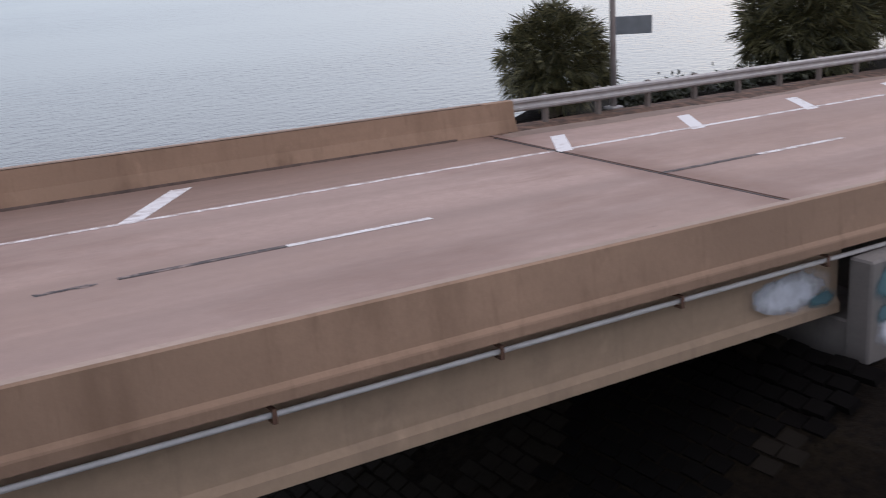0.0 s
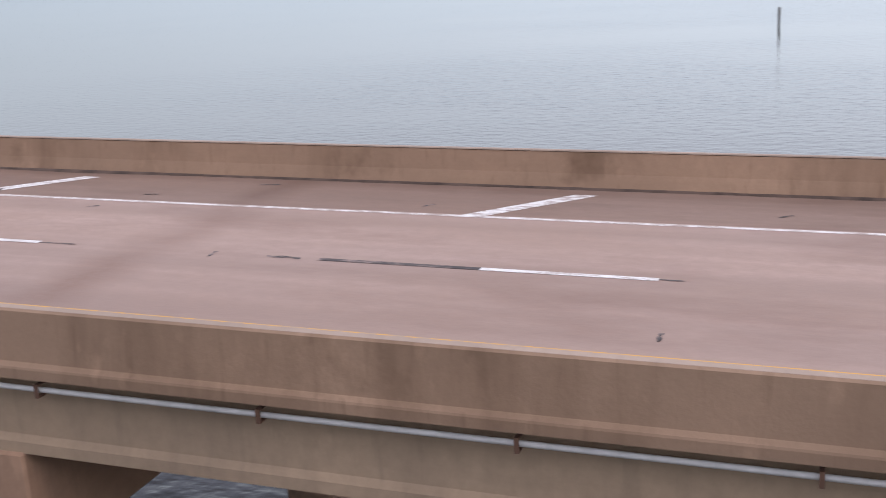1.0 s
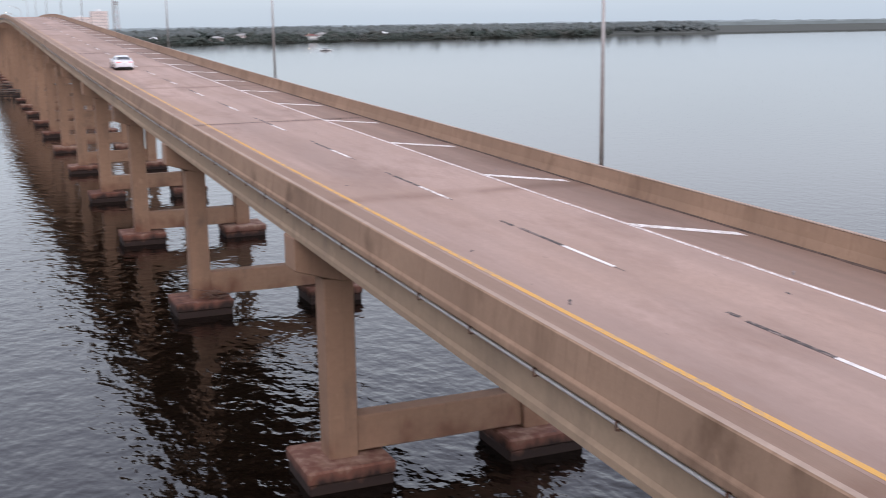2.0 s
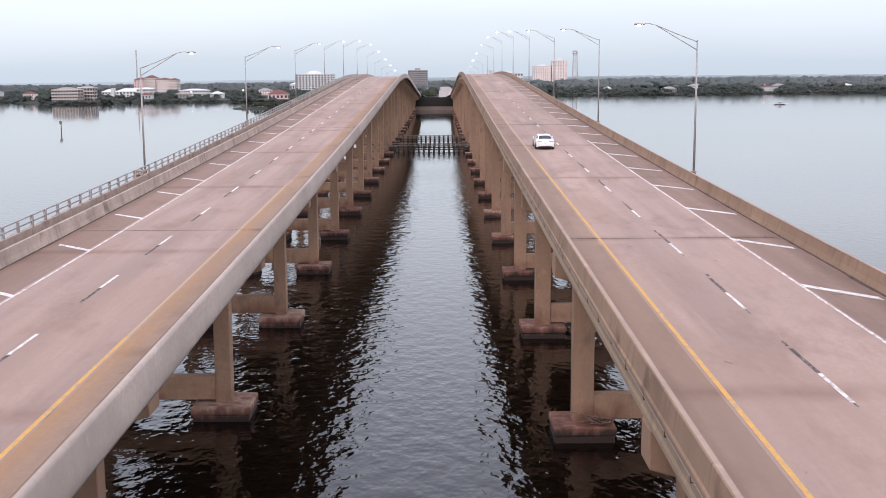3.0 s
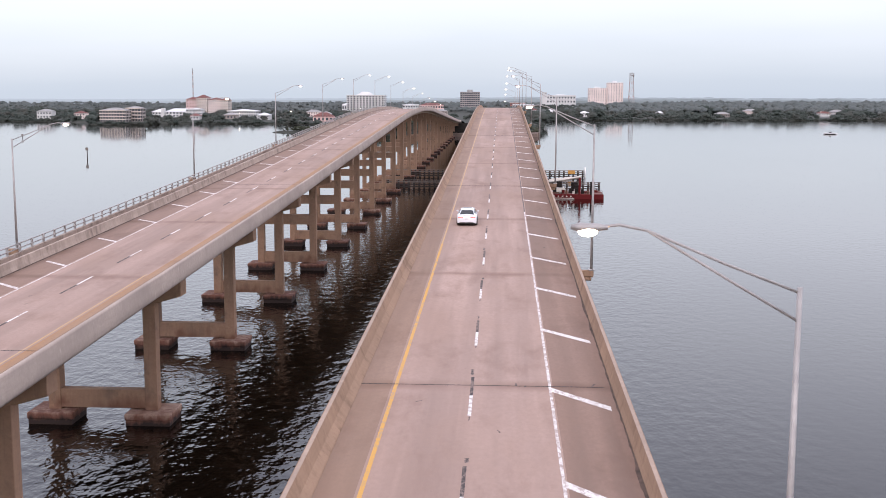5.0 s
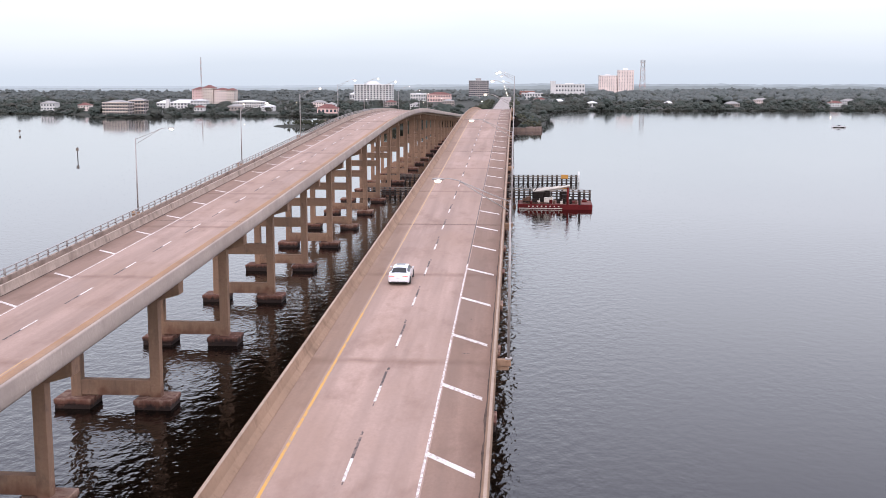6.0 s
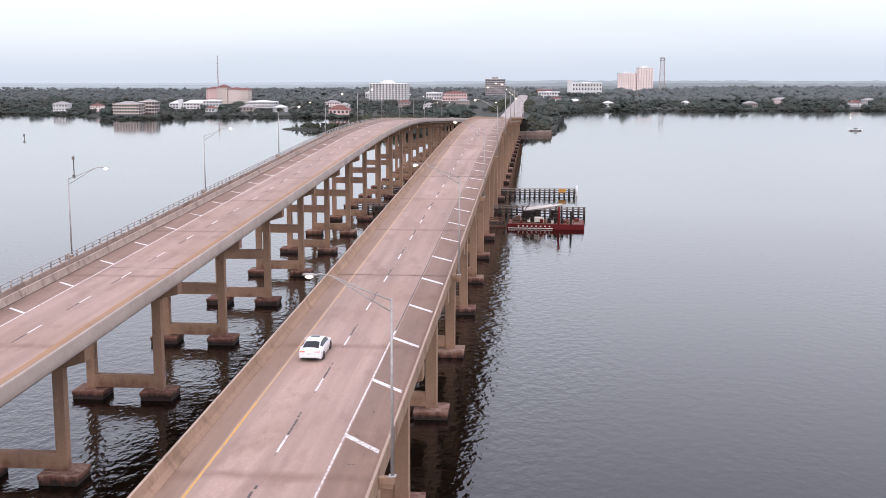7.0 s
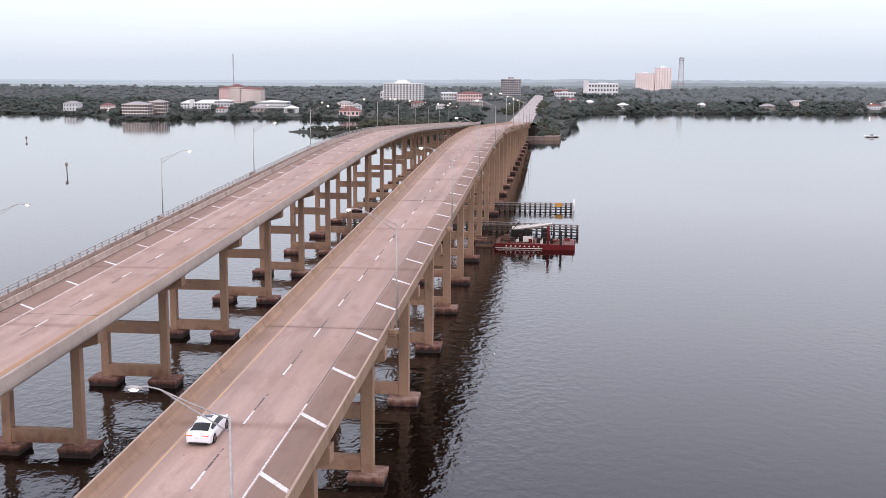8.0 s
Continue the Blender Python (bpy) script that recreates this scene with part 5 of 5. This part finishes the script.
# ---- trees ----
def far_leaf_material(name, dark, light, brown):
    """Foliage in grey-green with olive and brownish stands."""
    k = Nodes(name, 0.9)
    c = k.mix(k.island(), dark, light)
    stand = k.span(k.noise(0.035, 4), 0.45, 0.65)
    c = k.mix(k.math("MULTIPLY", stand, 0.5), c, brown)
    k.color(c)
    k.b.inputs["Specular IOR Level"].default_value = 0.15
    # leaves in a crown catch light from above on all sides of a clump
    lift, unit = k.n.new("ShaderNodeVectorMath"), k.n.new("ShaderNodeVectorMath")
    lift.operation, unit.operation = "MULTIPLY_ADD", "NORMALIZE"
    lift.inputs[1].default_value, lift.inputs[2].default_value = (0.45, 0.45, 0.45), (0.0, 0.0, 0.55)
    k.l.new(k.n.new("ShaderNodeNewGeometry").outputs["Normal"], lift.inputs[0])
    k.l.new(lift.outputs["Vector"], unit.inputs[0])
    k.l.new(unit.outputs["Vector"], k.b.inputs["Normal"])
    return k.m


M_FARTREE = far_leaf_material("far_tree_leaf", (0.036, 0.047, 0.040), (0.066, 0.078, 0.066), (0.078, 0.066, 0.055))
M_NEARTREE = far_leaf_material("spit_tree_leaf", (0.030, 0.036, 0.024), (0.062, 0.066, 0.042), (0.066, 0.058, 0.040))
# distant leaves carry haze in their colour: paler and bluer than the shore trees
M_WOODS = far_leaf_material("haze_paled_wood_leaf", (0.092, 0.108, 0.104), (0.118, 0.130, 0.124), (0.118, 0.122, 0.112))


def lump(verts, faces, c, r, squash, rng):
    """A small uneven clump of foliage: a jittered octahedron-sphere."""
    base = len(verts)
    dirs = [(0, 0, 1)] + [(math.cos(a) * 0.85, math.sin(a) * 0.85, 0.45) for a in (2 * math.pi * j / 5 for j in range(5))] + \
           [(math.cos(a + 0.6), math.sin(a + 0.6), -0.35) for a in (2 * math.pi * j / 5 for j in range(5))] + [(0, 0, -0.7)]
    for d in dirs:
        k = r * rng.uniform(0.7, 1.25)
        verts.append((c[0] + d[0] * k, c[1] + d[1] * k, c[2] + d[2] * k * squash))
    for j in range(5):
        n = (j + 1) % 5
        faces.extend(((base, base + 1 + j, base + 1 + n), (base + 1 + j, base + 6 + j, base + 1 + n), (base + 1 + n, base + 6 + j, base + 6 + n), (base + 11, base + 6 + n, base + 6 + j)))


def woods(name, spots, label, seed, lumps, leaf, kind="stuff"):
    rng = random.Random(seed)
    verts, faces = [], []
    for x, y, z, h, w in spots:
        for i in range(4):
            a0 = len(verts)
            ang = i * math.pi / 2
            verts.append((x + 0.25 * math.cos(ang), y + 0.25 * math.sin(ang), z - 0.5))
        verts.append((x, y, z + h * 0.6))
        for i in range(4):
            faces.append((a0 - 3 + i, a0 - 3 + (i + 1) % 4, len(verts) - 1))
        for i in range(lumps):
            a, q, t = rng.uniform(0, 2 * math.pi), w * math.sqrt(rng.random()) * 0.75, rng.random()
            lump(verts, faces, (x + q * math.cos(a), y + q * math.sin(a), z + h * (0.16 + 0.70 * t * (1 - 0.4 * q / w))), w * rng.uniform(0.20, 0.42), 0.8, rng)
    me = bpy.data.meshes.new(name)
    me.from_pydata(verts, [], faces)
    me.materials.append(leaf)
    me.polygons.foreach_set("use_smooth", [True] * len(me.polygons))
    return tagged(new(name, me), label, "trees", kind=kind)


BUILT = []      # footprints kept clear of trees: x0, x1, y0, y1


def clear(x, y, m=3.0):
    return all(not (a - m < x < b + m and c - m < y < d + m) for a, b, c, d in BUILT)


# ---- buildings ----
def wall_paint(name, c):
    return concrete(name, c, 0.12, tuple(v * 0.6 for v in c), 0.05)


M_WIN = plain("window_glass", (0.05, 0.06, 0.07), 0.15)
M_ROOFRED = plain("red_tile_roof", (0.17, 0.07, 0.06), 0.85, vary=0.3, scale=0.6)
M_ROOFGREY = plain("grey_roof", (0.30, 0.29, 0.28), 0.9, vary=0.2, scale=0.3)
M_ROOFWHITE = plain("white_roof", (0.66, 0.66, 0.66), 0.8, vary=0.1, scale=0.3)
W_WHITE, W_PINK, W_TAN, W_SALMON, W_DARK, W_BRICK, W_CREAM = (wall_paint(n, c) for n, c in (("white_stucco", (0.60, 0.59, 0.57)), ("pink_stucco", (0.68, 0.47, 0.43)),
    ("tan_stucco", (0.33, 0.28, 0.25)), ("salmon_stucco", (0.74, 0.62, 0.57)), ("brown_facade", (0.30, 0.27, 0.26)), ("brick_red", (0.34, 0.15, 0.12)), ("cream_stucco", (0.62, 0.53, 0.46))))


def hip_roof(bm, x0, x1, y0, y1, z, h, over=0.6):
    x0, x1, y0, y1 = x0 - over, x1 + over, y0 - over, y1 + over
    k = min(x1 - x0, y1 - y0) / 2
    if x1 - x0 >= y1 - y0:
        r = ((x0 + k, (y0 + y1) / 2), (x1 - k + 0.01, (y0 + y1) / 2))
    else:
        r = (((x0 + x1) / 2, y0 + k), ((x0 + x1) / 2, y1 - k + 0.01))
    b = [bm.verts.new(p) for p in ((x0, y0, z), (x1, y0, z), (x1, y1, z), (x0, y1, z))]
    t = [bm.verts.new((*p, z + h)) for p in r]
    bm.faces.new(b)
    if x1 - x0 >= y1 - y0:
        fs = ((b[0], b[1], t[1], t[0]), (b[1], b[2], t[1]), (b[2], b[3], t[0], t[1]), (b[3], b[0], t[0]))
    else:
        fs = ((b[0], b[1], t[0]), (b[1], b[2], t[1], t[0]), (b[2], b[3], t[1]), (b[3], b[0], t[0], t[1]))
    for f in fs:
        bm.faces.new(f)


WINDOW = {}


def window_mesh(w, h):
    key = (round(w, 2), round(h, 2))
    if key not in WINDOW:
        bm = bmesh.new()
        bevel_box(bm, -w / 2, w / 2, -0.04, 0.06, -h / 2, h / 2, 0.03)
        WINDOW[key] = mesh_of("window", bm, M_WIN)
    return WINDOW[key]


def building(name, label, x0, x1, y, depth, z0, z1, wall, floors, cols, roof, roof_h=3.0, roof_mat=None, win=(0.55, 0.5), ledges=False, side_cols=3, wings=()):
    """A storeyed block facing -y. wings: extra volumes (x0, x1, y0, y1, z1) in the same wall mesh."""
    BUILT.append((x0, x1, y, y + depth))
    cx = (x0 + x1) / 2
    b = thing(name, label, "building", (cx, y, z0))
    w, h = (x1 - x0), z1 - z0
    bm = bmesh.new()
    bevel_box(bm, -w / 2, w / 2, 0, depth, -2, h, 0.1)
    for q in wings:
        bevel_box(bm, q[0] - cx, q[1] - cx, q[2], q[3], -2, q[4] - z0, 0.1)
    part("wall", bm, wall, b)
    fh = h / floors
    if ledges:
        for f in range(1, floors + 1):
            bm = bmesh.new()
            bevel_box(bm, -w / 2 - 0.3, w / 2 + 0.3, -0.9, 0.0, f * fh - 0.35, f * fh + 0.55, 0.05)
            part("balcony", bm, W_CREAM if wall is W_TAN else W_WHITE, b, "pale balcony band")
    cw = w / cols
    me = window_mesh(cw * win[0], fh * win[1])
    for f in range(floors):
        for c in range(cols):
            part("window", me, None, b).location = (-w / 2 + cw * (c + 0.5), 0.0, fh * (f + 0.5))
    if side_cols:
        ds = depth / side_cols
        ms = window_mesh(ds * win[0], fh * win[1])
        for f in range(floors):
            for c in range(side_cols):
                side = -1 if cx > 0 else 1
                o = part("window", ms, None, b)
                o.matrix_basis = Matrix.Translation((side * w / 2, ds * (c + 0.5), fh * (f + 0.5))) @ Matrix.Rotation(math.pi / 2, 4, "Z")
    bm = bmesh.new()
    if roof == "hip":
        hip_roof(bm, -w / 2, w / 2, 0, depth, h, roof_h)
    else:
        bevel_box(bm, -w / 2 - 0.25, w / 2 + 0.25, -0.25, depth + 0.25, h - 0.1, h + 0.7, 0.1)
        bevel_box(bm, -w * 0.16, w * 0.12, depth * 0.3, depth * 0.7, h + 0.6, h + roof_h, 0.1)
    part("roof", bm, roof_mat or M_ROOFGREY, b)
    return b


# pink condominium with red hip roofs: stepped blocks under separate roofs
building("condominium", "pink five-storey condominium wing with dark red hip roof", -384, -370, 1316, 20, 3, 19.6, W_PINK, 5, 4, "hip", 3.0, M_ROOFRED, (0.42, 0.42))
building("condominium", "taller cream condominium block with dark red hip roof", -369.6, -357, 1310, 22, 3, 21.6, W_CREAM, 5, 4, "hip", 3.6, M_ROOFRED, (0.42, 0.42))
building("condominium", "long pale pink condominium wing with red hip roof", -356.6, -340, 1314, 22, 3, 19.2, W_SALMON, 5, 6, "hip", 2.8, M_ROOFRED, (0.42, 0.42))
building("condominium", "end wing of a pale pink condominium with red roof", -339.6, -331, 1310, 20, 3, 18.8, W_CREAM, 5, 3, "hip", 2.6, M_ROOFRED, (0.42, 0.42))
# white hotel with balconies and an arched top storey
hotel = building("hotel", "tall white hotel with balcony bands and grey side", -212, -160, 1500, 30, 2, 25.0, W_WHITE, 8, 12, "flat", 2.0, M_ROOFWHITE, (0.5, 0.55), True, 4)
bm = bmesh.new()
hip_roof(bm, -13, 11, -0.5, 14, 23.0, 5.2, 0.3)
part("gable", bm, W_WHITE, hotel, "white gabled top storey")
building("office_tower", "dark brown glass office tower", -63, -33, 1700, 26, 2, 30.5, W_DARK, 9, 9, "flat", 4.0, M_ROOFGREY, (0.8, 0.5))
building("apartment_tower", "salmon pink apartment tower", 180, 217, 2300, 25, 3, 41.5, W_SALMON, 13, 8, "flat", 3.0, M_ROOFWHITE, (0.3, 0.36))
building("apartment_tower", "taller salmon pink apartment tower", 218, 250, 2296, 28, 3, 52.5, W_SALMON, 17, 6, "flat", 4.0, M_ROOFWHITE, (0.3, 0.36))
building("school", "white three-storey institutional building with square tower", 66, 108, 1600, 20, 3, 26.0, W_WHITE, 4, 10, "flat", 1.6, M_ROOFWHITE, (0.5, 0.45), wings=((59, 66, -1, 12, 30.5),))
building("waterfront_condominium", "tan four-storey waterfront condominium", -343, -321, 905, 16, 1.6, 11.8, W_TAN, 4, 9, "hip", 2.4, M_ROOFGREY, (0.6, 0.6), True, 4)
building("waterfront_condominium", "smaller tan waterfront condominium behind trees", -328, -315, 928, 14, 1.6, 13.4, W_TAN, 4, 5, "hip", 2.2, M_ROOFGREY, (0.6, 0.6), True)
building("clubhouse", "white two-storey clubhouse with white hip roof", -346, -318, 1105, 14, 2.2, 8.0, W_WHITE, 2, 8, "hip", 3.2, M_ROOFWHITE)
building("clubhouse", "white two-storey house with small tower", -362, -349, 1110, 12, 2.2, 7.5, W_WHITE, 2, 4, "hip", 3.0, M_ROOFWHITE, wings=((-352, -348.5, -1, 4, 11.5),))
building("clubhouse", "white stepped three-storey house", -322, -306, 1095, 14, 2.2, 10.5, W_WHITE, 3, 5, "hip", 1.5, M_ROOFWHITE)
building("warehouse", "long low white commercial building", -292, -262, 1150, 24, 2.5, 8.2, W_WHITE, 2, 12, "hip", 1.8, M_ROOFWHITE)
building("pavilion", "small building with a red roof at the water", -168, -150, 960, 12, 2.0, 6.5, W_PINK, 1, 5, "hip", 3.6, M_ROOFRED)
building("dome_hall", "pale low domed hall among trees", -240, -218, 1650, 22, 2.5, 11.0, W_WHITE, 1, 6, "hip", 4.5, M_ROOFWHITE)
building("shop_row", "low pink commercial row with red roof", -110, -78, 1480, 20, 2.5, 12.5, W_PINK, 2, 9, "hip", 3.0, M_ROOFRED)
building("shop_row", "low white commercial building", -140, -118, 1560, 20, 2.5, 12.0, W_WHITE, 2, 6, "flat", 1.5, M_ROOFWHITE)
building("shop_row", "low white commercial building by the avenue", 18, 50, 1680, 20, 2.5, 12.0, W_WHITE, 2, 8, "flat", 1.5, M_ROOFWHITE)
building("shop_row", "brick red building beside the avenue", 16, 42, 1930, 20, 2.5, 13.0, W_BRICK, 2, 8, "flat", 1.5, M_ROOFGREY)

# houses along the right and left shores
random.seed(77)
HOUSES = ((187, 1290, 12, 4.5), (258, 1280, 22, 4), (380, 1300, 20, 5), (322, 1420, 30, 6),
          (424, 1400, 24, 6), (500, 1370, 22, 6), (-436, 1012, 20, 8.0), (-404, 1018, 15, 6.0),
          (-290, 1010, 12, 4), (-262, 1035, 18, 4.5), (-226, 1020, 16, 5), (-205, 1180, 22, 6), (-182, 1120, 14, 5), (-130, 1210, 18, 6), (-95, 1130, 16, 5),
          (60, 1300, 20, 6), (95, 1240, 16, 5), (-70, 1280, 20, 6), (40, 1420, 22, 6))
for i, (x, y, w, h) in enumerate(HOUSES):
    wall = (W_WHITE, W_TAN, W_WHITE, W_SALMON)[i % 4]
    rf, nm = ((M_ROOFWHITE, "white"), (M_ROOFGREY, "grey"), (M_ROOFRED, "red"), (M_ROOFGREY, "grey"))[(i * 3 + i // 4) % 4]
    building("house", f"low {'tan' if wall is W_TAN else 'pale'} house with {nm} roof among trees", x - w * 0.36, x + w * 0.36, y, 11, 2.2, 2.2 + h * 0.85, wall, 2 if h > 4.6 else 1, max(3, round(w / 4)),
             "hip", 2.4, rf, (0.45, 0.45), False, 0)

# ---- lattice tower and mast ----
def lattice(name, label, x, y, z1, half, top_half, bays, drums):
    t = thing(name, label, "tower", (x, y, 2.0))
    h = z1 - 2.0
    M_A, M_B = M_STEEL, plain("red_tower_paint", (0.40, 0.25, 0.22), 0.6)
    for i in range(bays):
        bm = bmesh.new()
        za, zb = h * i / bays, h * (i + 1) / bays
        ra, rb = half + (top_half - half) * i / bays, half + (top_half - half) * (i + 1) / bays
        r = 0.28 if half > 2 else 0.12
        ca = [(sx * ra, sy * ra, za) for sx, sy in ((-1, -1), (1, -1), (1, 1), (-1, 1))]
        cb = [(sx * rb, sy * rb, zb) for sx, sy in ((-1, -1), (1, -1), (1, 1), (-1, 1))]
        for j in range(4):
            tube(bm, [ca[j], cb[j]], r, 4)
            tube(bm, [ca[j], cb[(j + 1) % 4]], r * 0.6, 4)
            tube(bm, [ca[(j + 1) % 4], cb[j]], r * 0.6, 4)
            tube(bm, [cb[j], cb[(j + 1) % 4]], r * 0.6, 4)
        part("lattice_section", bm, M_A if i % 2 else M_B, t)
    for z, r, k in drums:
        bm = bmesh.new()
        bmesh.ops.create_cone(bm, cap_ends=True, segments=14, radius1=r, radius2=r, depth=k, matrix=Matrix.Translation((0, 0, z - 2)))
        part("platform", bm, M_ROOFGREY, t)


lattice("lattice_tower", "red and white steel lattice communications tower", 290.0, 2500.0, 74.0, 6.5, 3.8, 9, ((70.5, 6.5, 1.2), (74.5, 6.0, 1.6), (76.5, 4.0, 1.0)))
lattice("radio_mast", "thin red and white radio mast", -536.0, 1900.0, 70.0, 0.8, 0.6, 12, ())

# ---- distant lamp glows along the shore road ----
M_STREETGLOW = glowing("far_lamp_glow", (1.0, 0.62, 0.36), 22.0)
for i, (x, y, z) in enumerate(((-27.0, 1160, 9.0), (-168, 1300, 9.0), (-262, 1075, 7.5), (-88, 1150, 8.5), (372, 1290, 9.0), (-225, 1160, 8.0))):
    lp = thing("shore_lamp", "lit sodium street lamp on the far shore", "street lamp", (x, y, 1.8), group="far shore lamps")
    bm = bmesh.new()
    tube(bm, [(0, 0, 0), (0, 0, z - 1.8)], 0.1, 6)
    part("pole", bm, M_STEEL, lp)
    bm = bmesh.new()
    bmesh.ops.create_icosphere(bm, subdivisions=2, radius=0.45)
    for v in bm.verts:
        v.co.z = v.co.z * 0.6 + z - 1.8
    part("lamp_head", bm, M_STREETGLOW, lp, "glowing orange lamp head", True)

# ---- woods ----
def on_road(x, y):
    """True on the avenue and its verges."""
    if y > 1020:
        return -19 < x < 4
    return -39 < x < 12


rng = random.Random(3)
spots = []
for i in range(4300):
    x = rng.uniform(-900, 1050)
    d = 4 + (rng.random() ** 1.4) * 420
    y = shore(x) + d
    if on_road(x, y) or not clear(x, y) or y > land_end(x) - 30 or abs(x) > 0.62 * y:
        continue
    # keep the fronts of the buildings open
    if any(a - 2 < x * (c / y) < b + 2 and y < c and c - y < 110 for a, b, c, d_ in BUILT) and rng.random() < 0.86:
        continue
    h = rng.choice((rng.uniform(3.0, 6.2), rng.uniform(3.0, 6.2), rng.uniform(5.5, 9.5))) * (1.0 if d < 120 else 1.15) * (0.66 if x < -60 else 0.92) * (1.0 + 0.9 * max(0.0, noise.noise((x * 0.016, y * 0.011, 4.0))) - 0.25 * max(0.0, noise.noise((x * 0.02, y * 0.012, 8.0))))
    spots.append((x, y, land_z(x, y), h, h * rng.uniform(0.62, 0.98)))
for i in range(90):
    spots.append((rng.uniform(48, 130), rng.uniform(1540, 1592), 3.0, rng.uniform(6, 13), rng.uniform(4, 7)))
x = -700.0
while x < 760:
    if not -46 < x < 24:
        spots.append((x, shore(x) + rng.uniform(2.0, 7.0), 0.3, rng.uniform(1.6, 4.2), rng.uniform(2.0, 4.0)))
    x += rng.uniform(2.5, 6.5)
woods("shore_trees", spots, "dark green oaks and palms lining the far shore", 4, 17, M_FARTREE)
spots = []
for i in range(420):
    x, y = rng.uniform(-157, -46), rng.uniform(692, 762)
    if spit_z(x, y) < 0.2:
        continue
    tall = -108 < x < -54 and y > 706
    h = rng.uniform(5.5, 10.5) if tall else rng.uniform(1.8, 4.2)
    spots.append((x, y, spit_z(x, y), h, h * rng.uniform(0.4, 0.6)))
for i in range(60):
    x, y = rng.uniform(12, 23), rng.uniform(674, 800)
    h = rng.uniform(3.0, 6.0)
    spots.append((x, y, 1.5, h, h * 0.6))
for i in range(70):
    x, y = rng.uniform(-22, -9), rng.uniform(705, 790)
    h = rng.uniform(1.5, 3.0)
    spots.append((x, y, land_z(x, y) + 0.5, h, h * 0.6))
for i in range(260):
    x, y = rng.choice((rng.uniform(5.5, 11.0), rng.uniform(-26, -18))), rng.uniform(1000, 1900)
    h = rng.uniform(3.5, 8.0)
    spots.append((x, y, land_z(x, y), h, h * 0.55))
for i in range(60):
    x, y = rng.uniform(9.5, 14), rng.uniform(720, 1000)
    h = rng.uniform(2.0, 4.5)
    spots.append((x, y, far_road_z(y) - 3.0, h + 2.0, h * 0.7))
woods("spit_bushes", spots, "dark mangrove bushes beside the far bridge end", 6, 14, M_NEARTREE)
spots = []
for i in range(3400):
    y = 1330 + 1110 * rng.random()
    x = rng.uniform(-0.55, 0.62) * (y + 300)
    if not clear(x, y, 6) or on_road(x, y) and y < 2100 or y > land_end(x) - 30 or any(a - 4 < x * (c / y) < b + 4 and 0 < c - y < 160 for a, b, c, d_ in BUILT):
        continue
    h = rng.uniform(7, 12) * float(np.interp(x / y, [-0.3, 0.0, 0.25], [0.5, 0.8, 1.15])) * float(np.interp(y, [1300, 1700], [0.75, 1.0]))
    spots.append((x, y, land_z(0, y) + 1.0, h, h * rng.uniform(0.9, 1.5)))
woods("far_woods", spots, "distant woods behind the town, paled grey-green with painted haze", 8, 7, M_WOODS)


# ---- distance: low wooded ridges on the horizon, haze painted into their glow ----
def painted_haze_material(name, color, thick):
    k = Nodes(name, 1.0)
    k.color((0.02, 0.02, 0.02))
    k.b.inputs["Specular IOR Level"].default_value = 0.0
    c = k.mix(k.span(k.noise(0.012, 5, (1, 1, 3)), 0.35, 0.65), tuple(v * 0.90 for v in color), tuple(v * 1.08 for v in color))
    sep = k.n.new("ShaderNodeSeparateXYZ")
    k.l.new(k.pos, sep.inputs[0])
    # the painted haze fades towards the sky's colour in the west
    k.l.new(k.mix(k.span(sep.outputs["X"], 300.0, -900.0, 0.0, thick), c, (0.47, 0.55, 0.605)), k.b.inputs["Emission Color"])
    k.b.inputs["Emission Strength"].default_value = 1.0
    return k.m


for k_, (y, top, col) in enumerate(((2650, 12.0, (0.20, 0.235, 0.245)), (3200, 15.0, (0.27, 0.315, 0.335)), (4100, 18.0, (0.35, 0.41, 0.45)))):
    bm = bmesh.new()
    prev = None
    n = 520
    for i in range(n + 1):
        x = (i / n - 0.5) * 2.2 * y
        rough = 0.5 * noise.noise((x * 0.006, k_ * 7.0, 1.0)) + 0.35 * noise.noise((x * 0.03, k_ * 7.0, 2.0)) + 0.2 * noise.noise((x * 0.11, k_ * 7.0, 3.0))
        low = float(np.interp(x / y, [-0.35, 0.05], [0.35, 1.1]))
        cur = [bm.verts.new((x, y, -2.0)), bm.verts.new((x, y, top * low * (1 + 0.45 * rough))), bm.verts.new((x, y + 60, -2.0))]
        if prev:
            bm.faces.new((prev[0], cur[0], cur[1], prev[1]))
            bm.faces.new((prev[1], cur[1], cur[2], prev[2]))
        prev = cur
    tagged(new("backdrop", mesh_of("backdrop", bm, painted_haze_material("painted_haze", col, 0.45 + 0.2 * k_))), "wooded horizon with blue-grey haze painted into its glow", "backdrop", kind="structure")
